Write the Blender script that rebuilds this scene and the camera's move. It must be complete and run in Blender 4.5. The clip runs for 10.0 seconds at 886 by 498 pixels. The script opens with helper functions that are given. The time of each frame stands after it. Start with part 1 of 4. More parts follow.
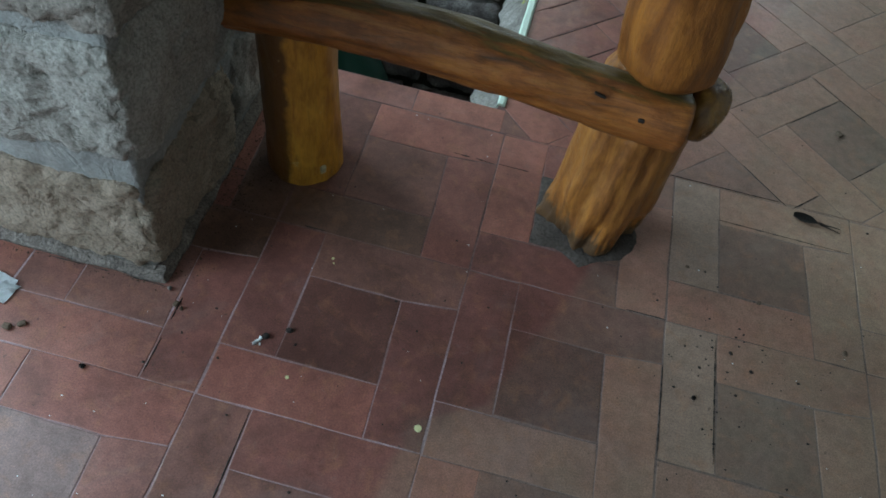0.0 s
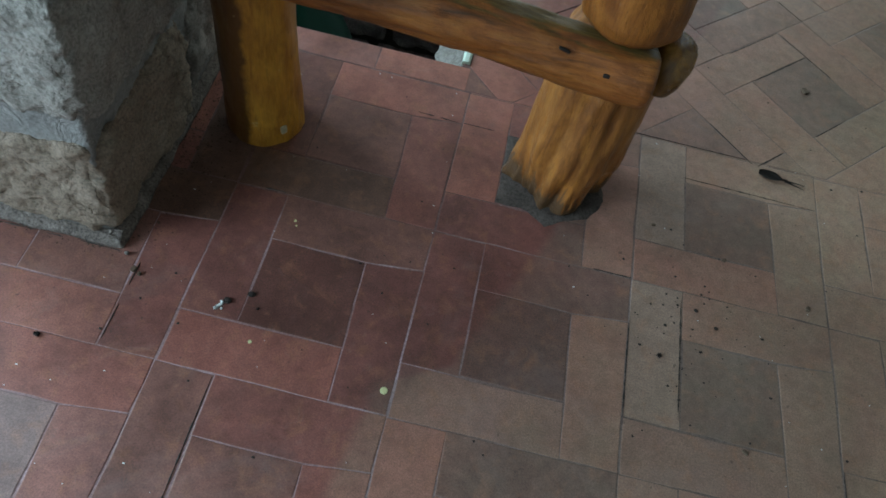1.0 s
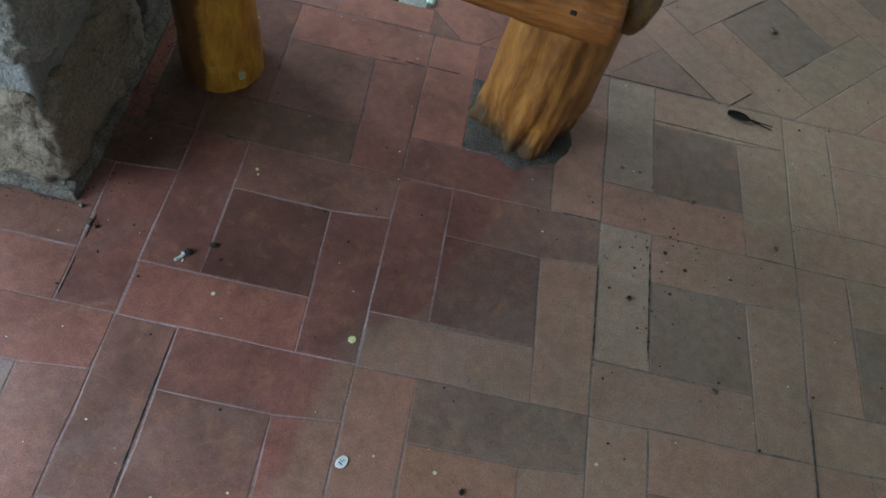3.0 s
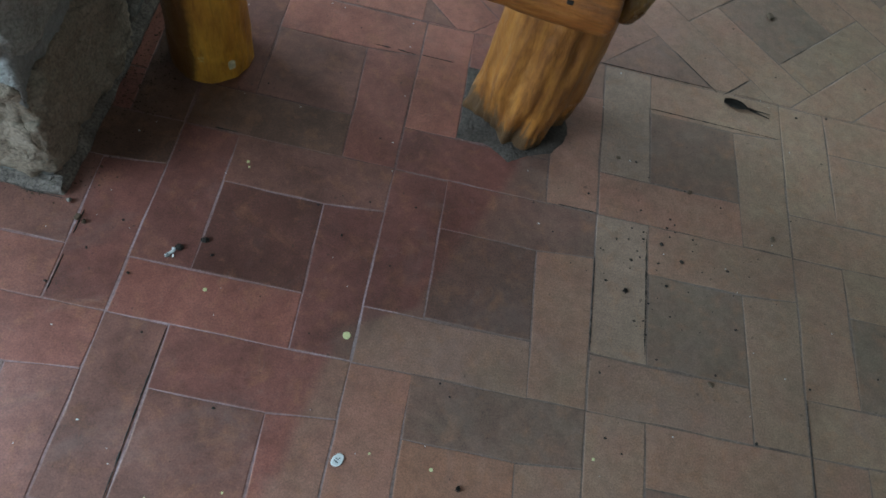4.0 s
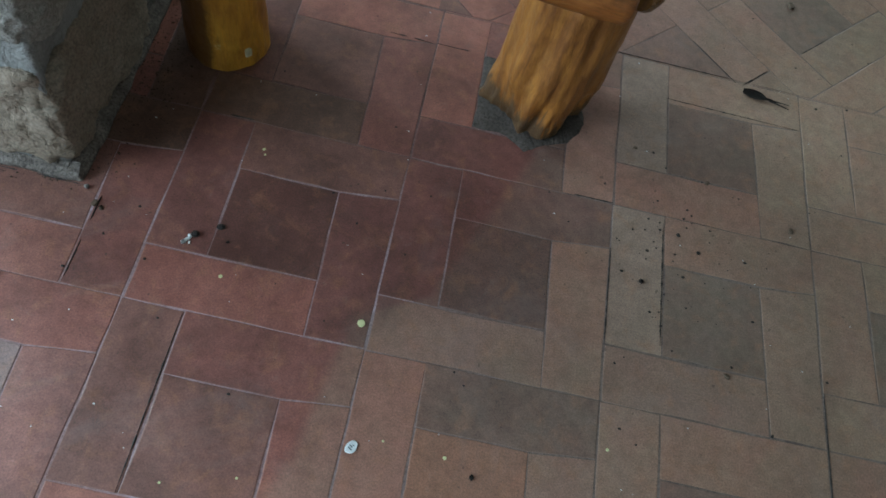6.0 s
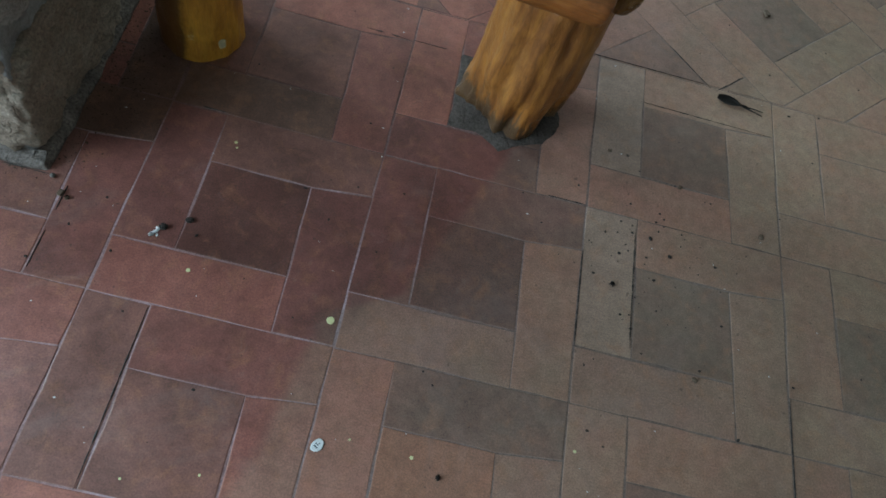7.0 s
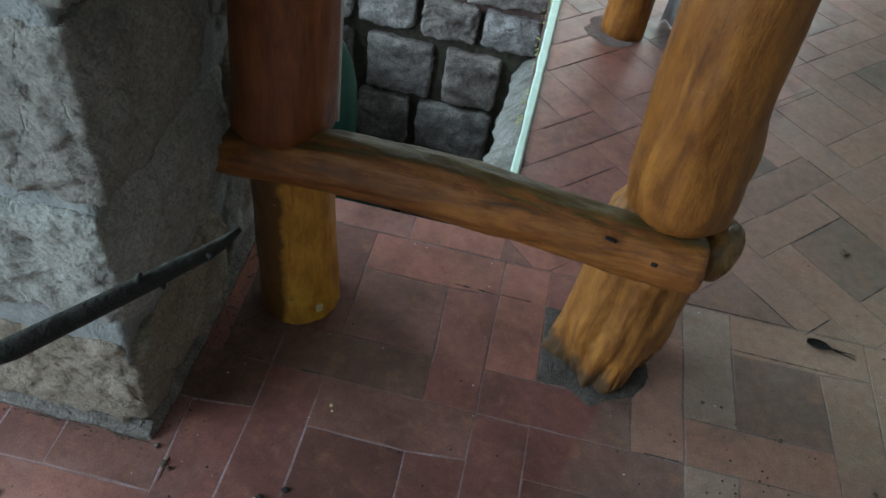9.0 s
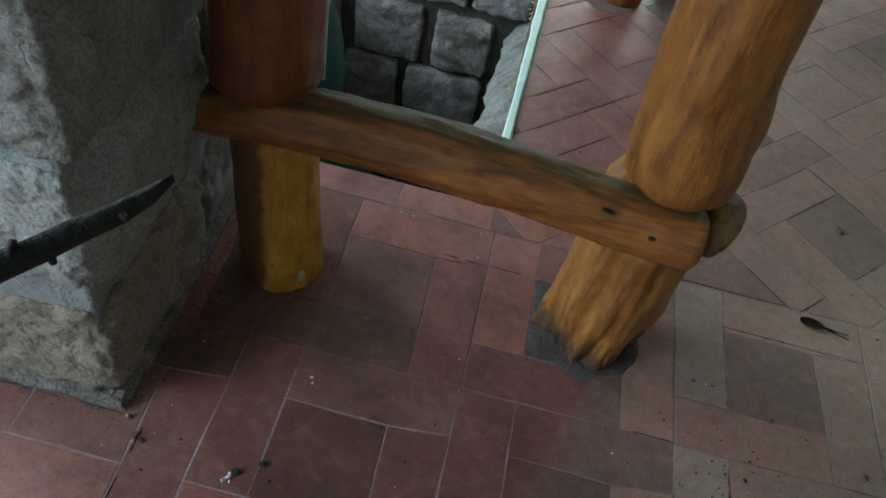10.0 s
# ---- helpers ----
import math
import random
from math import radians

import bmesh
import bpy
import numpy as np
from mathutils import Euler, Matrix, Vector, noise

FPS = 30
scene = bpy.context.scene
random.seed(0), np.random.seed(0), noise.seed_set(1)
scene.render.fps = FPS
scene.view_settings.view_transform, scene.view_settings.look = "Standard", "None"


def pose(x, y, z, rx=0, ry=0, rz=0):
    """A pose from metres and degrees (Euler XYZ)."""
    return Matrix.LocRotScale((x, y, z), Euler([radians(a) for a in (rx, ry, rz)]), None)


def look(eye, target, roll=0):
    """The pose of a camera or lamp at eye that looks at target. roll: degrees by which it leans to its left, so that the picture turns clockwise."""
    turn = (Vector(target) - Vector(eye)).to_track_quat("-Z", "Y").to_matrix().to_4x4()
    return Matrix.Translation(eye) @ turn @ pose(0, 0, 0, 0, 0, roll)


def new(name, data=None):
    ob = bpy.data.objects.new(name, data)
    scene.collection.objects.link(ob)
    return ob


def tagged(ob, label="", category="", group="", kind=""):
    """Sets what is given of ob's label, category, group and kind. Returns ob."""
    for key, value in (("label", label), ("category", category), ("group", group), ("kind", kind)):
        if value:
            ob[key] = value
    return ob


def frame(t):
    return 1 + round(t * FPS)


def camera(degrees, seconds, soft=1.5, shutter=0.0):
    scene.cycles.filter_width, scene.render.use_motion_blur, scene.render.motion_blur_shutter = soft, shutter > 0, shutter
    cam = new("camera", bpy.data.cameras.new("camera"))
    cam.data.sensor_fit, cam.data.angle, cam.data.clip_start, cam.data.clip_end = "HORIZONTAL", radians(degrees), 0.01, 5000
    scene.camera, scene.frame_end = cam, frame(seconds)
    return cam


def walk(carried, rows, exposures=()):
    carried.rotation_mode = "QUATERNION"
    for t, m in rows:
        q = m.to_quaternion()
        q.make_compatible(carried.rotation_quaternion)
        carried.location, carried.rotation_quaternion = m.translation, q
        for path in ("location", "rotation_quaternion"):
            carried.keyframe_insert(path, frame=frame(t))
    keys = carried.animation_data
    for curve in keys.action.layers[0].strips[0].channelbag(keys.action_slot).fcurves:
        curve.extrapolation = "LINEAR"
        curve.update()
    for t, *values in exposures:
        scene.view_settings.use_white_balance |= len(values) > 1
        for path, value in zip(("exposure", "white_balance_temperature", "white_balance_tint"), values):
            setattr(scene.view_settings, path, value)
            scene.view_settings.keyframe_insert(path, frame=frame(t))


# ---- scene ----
cam = camera(59.1, 10.0, soft=1.65)
PATH = [
    (0, (0.31, -0.626, 1.261), (0.218, 0.582, -0.331), 11.1),
    (0.5, (0.32, -0.627, 1.247), (0.266, 0.563, -0.36), 13.2),
    (1, (0.324, -0.617, 1.241), (0.324, 0.536, -0.393), 13.9),
    (1.5, (0.329, -0.613, 1.23), (0.354, 0.516, -0.421), 14.1),
    (2, (0.327, -0.619, 1.224), (0.375, 0.492, -0.438), 15.4),
    (2.5, (0.332, -0.609, 1.217), (0.399, 0.478, -0.461), 15.8),
    (3, (0.335, -0.613, 1.213), (0.433, 0.458, -0.473), 17.1),
    (4.3, (0.322, -0.581, 1.208), (0.453, 0.448, -0.502), 18.5),
    (4.5, (0.321, -0.583, 1.216), (0.418, 0.469, -0.482), 16.7),
    (5, (0.326, -0.583, 1.205), (0.433, 0.452, -0.503), 17.2),
    (5.5, (0.328, -0.588, 1.2), (0.42, 0.434, -0.517), 16.1),
    (5.7, (0.323, -0.591, 1.203), (0.414, 0.42, -0.52), 16.5),
    (7, (0.334, -0.585, 1.197), (0.491, 0.434, -0.517), 21.5),
    (7.5, (0.328, -0.617, 1.207), (0.473, 0.416, -0.5), 21.3),
    (8, (0.303, -0.589, 1.24), (0.377, 0.533, -0.414), 16.8),
    (8.2, (0.296, -0.58, 1.258), (0.294, 0.642, -0.325), 12.8),
    (8.5, (0.275, -0.554, 1.279), (0.233, 0.73, -0.253), 11.3),
    (9, (0.247, -0.507, 1.278), (0.142, 0.86, -0.178), 10.0),
    (9.5, (0.236, -0.487, 1.259), (0.122, 0.86, -0.214), 9.7),
    (10, (0.237, -0.469, 1.234), (0.191, 0.85, -0.269), 13.0),
]
walk(cam, [(t, look(eye, target, roll)) for t, eye, target, roll in PATH],
     exposures=[(0, -0.08), (1, 0.0), (2, 0.06), (7.5, 0.08), (8.5, 0.03), (9, -0.02), (9.5, -0.08), (10, -0.16)])

# ---- world and light ----
world = bpy.data.worlds.new("world")
scene.world = world
world.use_nodes = True
wn = world.node_tree.nodes
sky = wn.new("ShaderNodeTexSky")
sky.sky_type, sky.sun_disc = "NISHITA", False
sky.sun_elevation, sky.sun_rotation = radians(50), radians(215)
world.node_tree.links.new(sky.outputs[0], wn["Background"].inputs[0])
wn["Background"].inputs[1].default_value = 0.08


def unseen_light(name, place, target, wide, high, watts, colour):
    data = bpy.data.lights.new(name, "AREA")
    data.shape, data.size, data.size_y = "RECTANGLE", wide, high
    data.energy, data.color = watts, colour
    ob = new(name, data)
    ob.matrix_world = look(place, target)
    return ob


# added, unseen lamps for daylight guessed from lit faces; their windows are made up
unseen_light("unseen_light_near", (-2.92, -1.75, 1.7), (0.0, -1.75, 1.6), 2.3, 1.7, 196, (0.665, 0.88, 1.02))
unseen_light("unseen_light_court", (-2.92, 1.35, 1.7), (0.0, 1.35, 1.5), 2.0, 1.7, 200, (0.665, 0.90, 1.02))
unseen_light("unseen_light_far", (1.2, 5.92, 1.75), (1.2, 0.0, 1.6), 2.6, 1.7, 72, (0.84, 1.0, 0.96))


# ---- materials ----
def material(name, rough=0.6, spec=0.5):
    m = bpy.data.materials.new(name)
    m.use_nodes = True
    nt = m.node_tree
    b = nt.nodes["Principled BSDF"]
    b.inputs["Roughness"].default_value = rough
    b.inputs["Specular IOR Level"].default_value = spec
    return m, nt, b


def node(nt, kind, **values):
    n = nt.nodes.new(kind)
    for key, v in values.items():
        n.inputs[key.replace("_", " ")].default_value = v
    return n


def coords(nt, scale=(1, 1, 1)):
    tc = nt.nodes.new("ShaderNodeTexCoord")
    mp = nt.nodes.new("ShaderNodeMapping")
    mp.inputs["Scale"].default_value = scale
    nt.links.new(tc.outputs["Object"], mp.inputs["Vector"])
    return mp.outputs["Vector"]


def position(nt):
    return nt.nodes.new("ShaderNodeNewGeometry").outputs["Position"]


def noisy(nt, vec, scale, detail=5.0, rough=0.6, warp=0.0):
    n = node(nt, "ShaderNodeTexNoise", Scale=scale, Detail=detail, Roughness=rough, Distortion=warp)
    nt.links.new(vec, n.inputs["Vector"])
    return n.outputs["Fac"]


def ramp(nt, fac, stops):
    r = nt.nodes.new("ShaderNodeValToRGB")
    e = r.color_ramp.elements
    while len(e) < len(stops):
        e.new(0.5)
    for el, (p, c) in zip(e, stops):
        el.position = p
        el.color = (c, c, c, 1) if isinstance(c, (int, float)) else (*c, 1)
    nt.links.new(fac, r.inputs["Fac"])
    return r.outputs["Color"]


def mix(nt, fac, a, b, how="MIX"):
    n = nt.nodes.new("ShaderNodeMix")
    n.data_type, n.blend_type = "RGBA", how
    for i, v in ((0, fac), (6, a), (7, b)):
        if isinstance(v, bpy.types.NodeSocket):
            nt.links.new(v, n.inputs[i])
        elif i == 0:
            n.inputs[i].default_value = v
        else:
            n.inputs[i].default_value = (*v, 1)
    return n.outputs[2]


def maths(nt, op, a, b=0.0, c=0.0):
    n = nt.nodes.new("ShaderNodeMath")
    n.operation = op
    for i, v in enumerate((a, b, c)):
        if isinstance(v, bpy.types.NodeSocket):
            nt.links.new(v, n.inputs[i])
        else:
            n.inputs[i].default_value = v
    return n.outputs[0]


def relief(nt, b, height, strength=0.3, distance=0.01):
    n = node(nt, "ShaderNodeBump", Strength=strength, Distance=distance)
    nt.links.new(height, n.inputs["Height"])
    nt.links.new(n.outputs["Normal"], b.inputs["Normal"])


def veil_side(nt):
    """Up to 1 on the right of the floor, where a tan veil of reflected light is painted; 0 left of its edge."""
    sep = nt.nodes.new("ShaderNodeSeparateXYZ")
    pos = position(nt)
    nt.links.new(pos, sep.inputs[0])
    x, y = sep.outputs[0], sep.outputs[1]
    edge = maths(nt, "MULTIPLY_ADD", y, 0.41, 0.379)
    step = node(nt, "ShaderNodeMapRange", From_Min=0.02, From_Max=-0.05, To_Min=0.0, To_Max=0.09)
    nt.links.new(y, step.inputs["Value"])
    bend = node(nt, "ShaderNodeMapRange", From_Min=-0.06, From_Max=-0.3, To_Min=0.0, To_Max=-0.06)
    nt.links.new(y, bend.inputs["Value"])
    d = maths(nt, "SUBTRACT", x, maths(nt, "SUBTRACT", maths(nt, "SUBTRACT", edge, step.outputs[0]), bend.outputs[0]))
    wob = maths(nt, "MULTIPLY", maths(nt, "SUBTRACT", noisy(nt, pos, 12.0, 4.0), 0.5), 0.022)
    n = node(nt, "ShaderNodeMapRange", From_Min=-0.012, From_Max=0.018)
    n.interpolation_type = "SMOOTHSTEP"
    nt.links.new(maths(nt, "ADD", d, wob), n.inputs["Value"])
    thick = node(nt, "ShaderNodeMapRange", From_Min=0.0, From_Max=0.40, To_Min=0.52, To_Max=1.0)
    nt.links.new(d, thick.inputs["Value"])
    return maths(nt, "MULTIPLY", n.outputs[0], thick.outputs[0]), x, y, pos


def tile_material(name, stops, veiled):
    """Waxed clay tile: each tile takes its own tone, with kiln clouding, scuffs, specks and a painted veil of reflected
    light.
    """
    m, nt, b = material(name, 0.42, 0.52)
    side, x, y, pos = veil_side(nt)
    info = nt.nodes.new("ShaderNodeObjectInfo")
    base = ramp(nt, info.outputs["Random"], stops)
    cloud = noisy(nt, pos, 7.0, 4.0, 0.55, 0.3)
    base = mix(nt, 1.0, base, ramp(nt, cloud, [(0.28, 0.62), (0.5, 1.0), (0.74, 1.32)]), "MULTIPLY")
    # reflected light painted as a tan veil, more olive towards the far right
    veil = ramp(nt, noisy(nt, pos, 16.0, 5.0, 0.6), [(0.3, 0.62), (0.7, 1.0)])
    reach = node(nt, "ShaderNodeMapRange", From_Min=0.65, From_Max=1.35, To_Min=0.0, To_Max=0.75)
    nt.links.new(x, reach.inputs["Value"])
    far = mix(nt, reach.outputs[0], veiled, tuple(c * k for c, k in zip(veiled, (0.87, 1.0, 0.92))))
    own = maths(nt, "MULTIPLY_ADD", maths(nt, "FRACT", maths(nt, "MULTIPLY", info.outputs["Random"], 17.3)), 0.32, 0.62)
    base = mix(nt, maths(nt, "MULTIPLY", maths(nt, "MULTIPLY", side, veil), own), base, far)
    fired = ramp(nt, noisy(nt, pos, 24.0, 6.0, 0.65, 0.6), [(0.52, 0.0), (0.68, 1.0)])
    base = mix(nt, maths(nt, "MULTIPLY", fired, 0.28), base, (0.36, 0.165, 0.085))
    base = mix(nt, 1.0, base, ramp(nt, noisy(nt, pos, 45.0, 6.0, 0.7), [(0.3, 0.8), (0.7, 1.2)]), "MULTIPLY")
    soot = ramp(nt, noisy(nt, pos, 5.0, 6.0, 0.65, 0.5), [(0.55, 0.0), (0.75, 1.0)])
    base = mix(nt, maths(nt, "MULTIPLY", soot, 0.35), base, (0.09, 0.062, 0.05))
    grain = noisy(nt, pos, 330.0, 3.0, 0.7)
    base = mix(nt, 1.0, base, ramp(nt, grain, [(0.3, (0.70, 0.72, 0.74)), (0.5, (1.0, 1.0, 1.0)), (0.7, (1.30, 1.27, 1.24))]), "MULTIPLY")
    film = ramp(nt, noisy(nt, pos, 3.2, 7.0, 0.72, 1.4), [(0.53, 0.0), (0.66, 1.0)])
    base = mix(nt, maths(nt, "MULTIPLY", film, 0.15), base, (0.31, 0.25, 0.24))
    scuff = ramp(nt, noisy(nt, pos, 26.0, 8.0, 0.75, 1.0), [(0.6, 0.0), (0.74, 1.0)])
    base = mix(nt, maths(nt, "MULTIPLY", scuff, 0.16), base, (0.42, 0.36, 0.34))
    speck = ramp(nt, noisy(nt, pos, 75.0, 1.0, 0.5), [(0.74, 0.0), (0.78, 1.0)])
    base = mix(nt, maths(nt, "MULTIPLY", speck, 0.55), base, (0.05, 0.035, 0.03))
    nt.links.new(base, b.inputs["Base Color"])
    gloss = ramp(nt, noisy(nt, pos, 11.0, 6.0, 0.7), [(0.3, 0.30), (0.75, 0.56)])
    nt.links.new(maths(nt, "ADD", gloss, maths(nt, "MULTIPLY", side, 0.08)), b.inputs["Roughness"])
    relief(nt, b, maths(nt, "ADD", noisy(nt, pos, 60.0, 6.0, 0.65), maths(nt, "MULTIPLY", cloud, 2.0)), 0.22, 0.003)
    return m


# tan of the floor's reflected light, put into the tile colour
VEIL_TAN = (0.325, 0.226, 0.162)
MAT_BRICK = tile_material("clay_tile_red", [(0.0, (0.17, 0.070, 0.060)), (0.35, (0.24, 0.091, 0.073)), (0.7, (0.30, 0.116, 0.088)), (1.0, (0.205, 0.096, 0.083))], VEIL_TAN)
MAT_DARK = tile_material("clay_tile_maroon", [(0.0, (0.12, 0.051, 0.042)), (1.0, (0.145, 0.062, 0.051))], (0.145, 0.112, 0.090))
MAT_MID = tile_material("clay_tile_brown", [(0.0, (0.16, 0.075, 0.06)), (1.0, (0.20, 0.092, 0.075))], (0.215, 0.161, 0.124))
# one square at the near left: reflected glare put into its tone
MAT_GLARE = tile_material("clay_tile_glare", [(0.0, (0.205, 0.135, 0.125)), (1.0, (0.235, 0.155, 0.145))], (0.2, 0.17, 0.15))
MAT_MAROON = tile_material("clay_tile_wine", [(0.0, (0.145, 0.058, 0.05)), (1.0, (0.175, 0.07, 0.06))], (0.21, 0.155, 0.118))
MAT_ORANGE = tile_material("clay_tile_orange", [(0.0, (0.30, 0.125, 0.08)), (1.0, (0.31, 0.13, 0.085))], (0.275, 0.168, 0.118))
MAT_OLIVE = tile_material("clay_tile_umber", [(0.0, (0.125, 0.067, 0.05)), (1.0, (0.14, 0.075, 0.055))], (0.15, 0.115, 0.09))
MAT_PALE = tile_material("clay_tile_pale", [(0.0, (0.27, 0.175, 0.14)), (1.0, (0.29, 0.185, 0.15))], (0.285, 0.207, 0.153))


def grout_material():
    m, nt, b = material("grout", 0.85, 0.3)
    side, x, y, pos = veil_side(nt)
    tone = ramp(nt, noisy(nt, pos, 5.0, 4.0, 0.6), [(0.3, (0.17, 0.09, 0.082)), (0.45, (0.27, 0.175, 0.175)), (0.7, (0.45, 0.35, 0.385))])
    tan = ramp(nt, noisy(nt, pos, 9.0, 4.0, 0.6), [(0.3, (0.12, 0.088, 0.078)), (0.45, (0.185, 0.142, 0.125)), (0.7, (0.225, 0.178, 0.16))])
    # grout set darker further in, past y of about 0.3
    inner_tone = ramp(nt, noisy(nt, pos, 8.0, 4.0, 0.6), [(0.3, (0.09, 0.05, 0.045)), (0.5, (0.15, 0.088, 0.08)), (0.72, (0.22, 0.15, 0.147))])
    inner = node(nt, "ShaderNodeMapRange", From_Min=0.12, From_Max=0.42)
    nt.links.new(maths(nt, "ADD", y, maths(nt, "MULTIPLY", maths(nt, "SUBTRACT", noisy(nt, pos, 6.0, 3.0), 0.5), 0.3)), inner.inputs["Value"])
    tone = mix(nt, inner.outputs[0], tone, inner_tone)
    # the same painted veil of reflected light tans the grout
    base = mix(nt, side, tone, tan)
    base = mix(nt, 1.0, base, ramp(nt, noisy(nt, pos, 160.0, 3.0), [(0.3, 0.7), (0.7, 1.2)]), "MULTIPLY")
    nt.links.new(base, b.inputs["Base Color"])
    relief(nt, b, noisy(nt, pos, 250.0, 4.0), 0.5, 0.002)
    return m


MAT_GROUT = grout_material()


def wood_material(name, stretch, dark, mid, light, rough=0.33, knots=True, bark=None, stain=0.45, rot=0.0, olive_top=False):
    """Varnished log: grain drawn out along the log, amber patches, darker streaks and checks."""
    m, nt, b = material(name, rough, 0.5)
    vec = coords(nt, stretch)
    pos = coords(nt)
    grain = noisy(nt, vec, 30.0, 8.0, 0.65, 0.6)
    broad = noisy(nt, vec, 6.0, 4.0, 0.55, 0.8)
    base = ramp(nt, broad, [(0.25, dark), (0.5, mid), (0.78, light)])
    base = mix(nt, 1.0, base, ramp(nt, grain, [(0.25, 0.68), (0.5, 1.0), (0.8, 1.18)]), "MULTIPLY")
    varnish = noisy(nt, coords(nt, tuple(1 + 0.12 * s for s in stretch)), 13.0, 6.0, 0.62, 0.4)
    base = mix(nt, 1.0, base, ramp(nt, varnish, [(0.3, (0.62, 0.56, 0.5)), (0.5, (1.0, 1.0, 1.0)), (0.72, (1.3, 1.32, 1.2))]), "MULTIPLY")
    blot = ramp(nt, noisy(nt, pos, 5.5, 5.0, 0.6, 0.5), [(0.4, 0.0), (0.72, 1.0)])
    base = mix(nt, maths(nt, "MULTIPLY", blot, stain), base, dark)
    scratch = ramp(nt, noisy(nt, vec, 70.0, 3.0, 0.7), [(0.68, 0.0), (0.76, 1.0)])
    base = mix(nt, maths(nt, "MULTIPLY", scratch, 0.3), base, tuple(min(1, 1.5 * c + 0.03) for c in light))
    if knots:
        check = ramp(nt, noisy(nt, vec, 16.0, 2.0, 0.5, 1.5), [(0.485, 0.0), (0.5, 1.0), (0.515, 0.0)])
        base = mix(nt, maths(nt, "MULTIPLY", check, 0.45), base, tuple(0.3 * c for c in dark))
    if bark:
        # a strip of brown inner bark left on past this x
        sep = nt.nodes.new("ShaderNodeSeparateXYZ")
        nt.links.new(pos, sep.inputs[0])
        edge = maths(nt, "ADD", sep.outputs[0], maths(nt, "MULTIPLY", maths(nt, "SUBTRACT", noisy(nt, pos, 22.0, 4.0), 0.5), 0.035))
        n = node(nt, "ShaderNodeMapRange", From_Min=bark - 0.006, From_Max=bark + 0.006, To_Min=1.0, To_Max=0.0)
        nt.links.new(edge, n.inputs["Value"])
        base = mix(nt, maths(nt, "MULTIPLY", n.outputs[0], 0.92), base, (0.085, 0.033, 0.010))
        worn = ramp(nt, noisy(nt, pos, 34.0, 3.0, 0.6), [(0.66, 0.0), (0.70, 1.0)])
        base = mix(nt, maths(nt, "MULTIPLY", worn, 0.45), base, (0.62, 0.5, 0.24))
    if olive_top:
        # darker olive on faces turned up and back along the rail, with a ragged lower edge
        geo = nt.nodes.new("ShaderNodeNewGeometry")
        up = node(nt, "ShaderNodeVectorMath")
        up.operation = "DOT_PRODUCT"
        nt.links.new(geo.outputs["Normal"], up.inputs[0])
        up.inputs[1].default_value = (0.0, 0.55, 0.835)
        edge = maths(nt, "ADD", up.outputs["Value"], maths(nt, "MULTIPLY", maths(nt, "SUBTRACT", noisy(nt, vec, 14.0, 5.0, 0.65), 0.5), 0.9))
        n = node(nt, "ShaderNodeMapRange", From_Min=0.42, From_Max=0.62)
        nt.links.new(edge, n.inputs["Value"])
        skin = ramp(nt, noisy(nt, vec, 9.0, 6.0, 0.65), [(0.35, (0.035, 0.028, 0.012)), (0.55, (0.10, 0.078, 0.024)), (0.75, (0.19, 0.14, 0.04))])
        base = mix(nt, maths(nt, "MULTIPLY", n.outputs[0], 0.85), base, skin)
    if rot:
        # soft decayed wood low down, with a ragged upper edge
        sep = nt.nodes.new("ShaderNodeSeparateXYZ")
        nt.links.new(pos, sep.inputs[0])
        edge = maths(nt, "ADD", sep.outputs[2], maths(nt, "MULTIPLY", maths(nt, "SUBTRACT", noisy(nt, vec, 12.0, 5.0, 0.65), 0.5), 0.22))
        n = node(nt, "ShaderNodeMapRange", From_Min=rot - 0.015, From_Max=rot + 0.015, To_Min=1.0, To_Max=0.0)
        nt.links.new(edge, n.inputs["Value"])
        base = mix(nt, maths(nt, "MULTIPLY", n.outputs[0], 0.85), base, (0.075, 0.048, 0.028))
    nt.links.new(base, b.inputs["Base Color"])
    nt.links.new(ramp(nt, noisy(nt, pos, 18.0, 5.0), [(0.3, rough - 0.05), (0.75, rough + 0.18)]), b.inputs["Roughness"])
    relief(nt, b, maths(nt, "ADD", grain, noisy(nt, pos, 90.0, 4.0)), 0.4, 0.005)
    return m


UP, ALONG = (9, 9, 1), (1, 9, 9)
MAT_POST = wood_material("varnished_log_amber", UP, (0.165, 0.056, 0.012), (0.30, 0.106, 0.018), (0.39, 0.152, 0.027))
MAT_ROOT = wood_material("varnished_log_butt", UP, (0.16, 0.055, 0.014), (0.37, 0.145, 0.03), (0.48, 0.22, 0.055), stain=0.6, rot=0.05)
MAT_BURL = wood_material("varnished_burl", UP, (0.10, 0.046, 0.012), (0.20, 0.095, 0.022), (0.29, 0.145, 0.034), 0.2)
MAT_RED = wood_material("varnished_log_red_brown", UP, (0.12, 0.032, 0.01), (0.20, 0.056, 0.016), (0.27, 0.085, 0.025), knots=False)
MAT_YELLOW = wood_material("varnished_log_yellow", UP, (0.32, 0.125, 0.018), (0.50, 0.23, 0.028), (0.60, 0.32, 0.045), knots=False, bark=-0.110, stain=0.3)
MAT_RAIL = wood_material("varnished_rail", ALONG, (0.085, 0.034, 0.012), (0.30, 0.098, 0.021), (0.43, 0.172, 0.040), stain=0.5, olive_top=True)


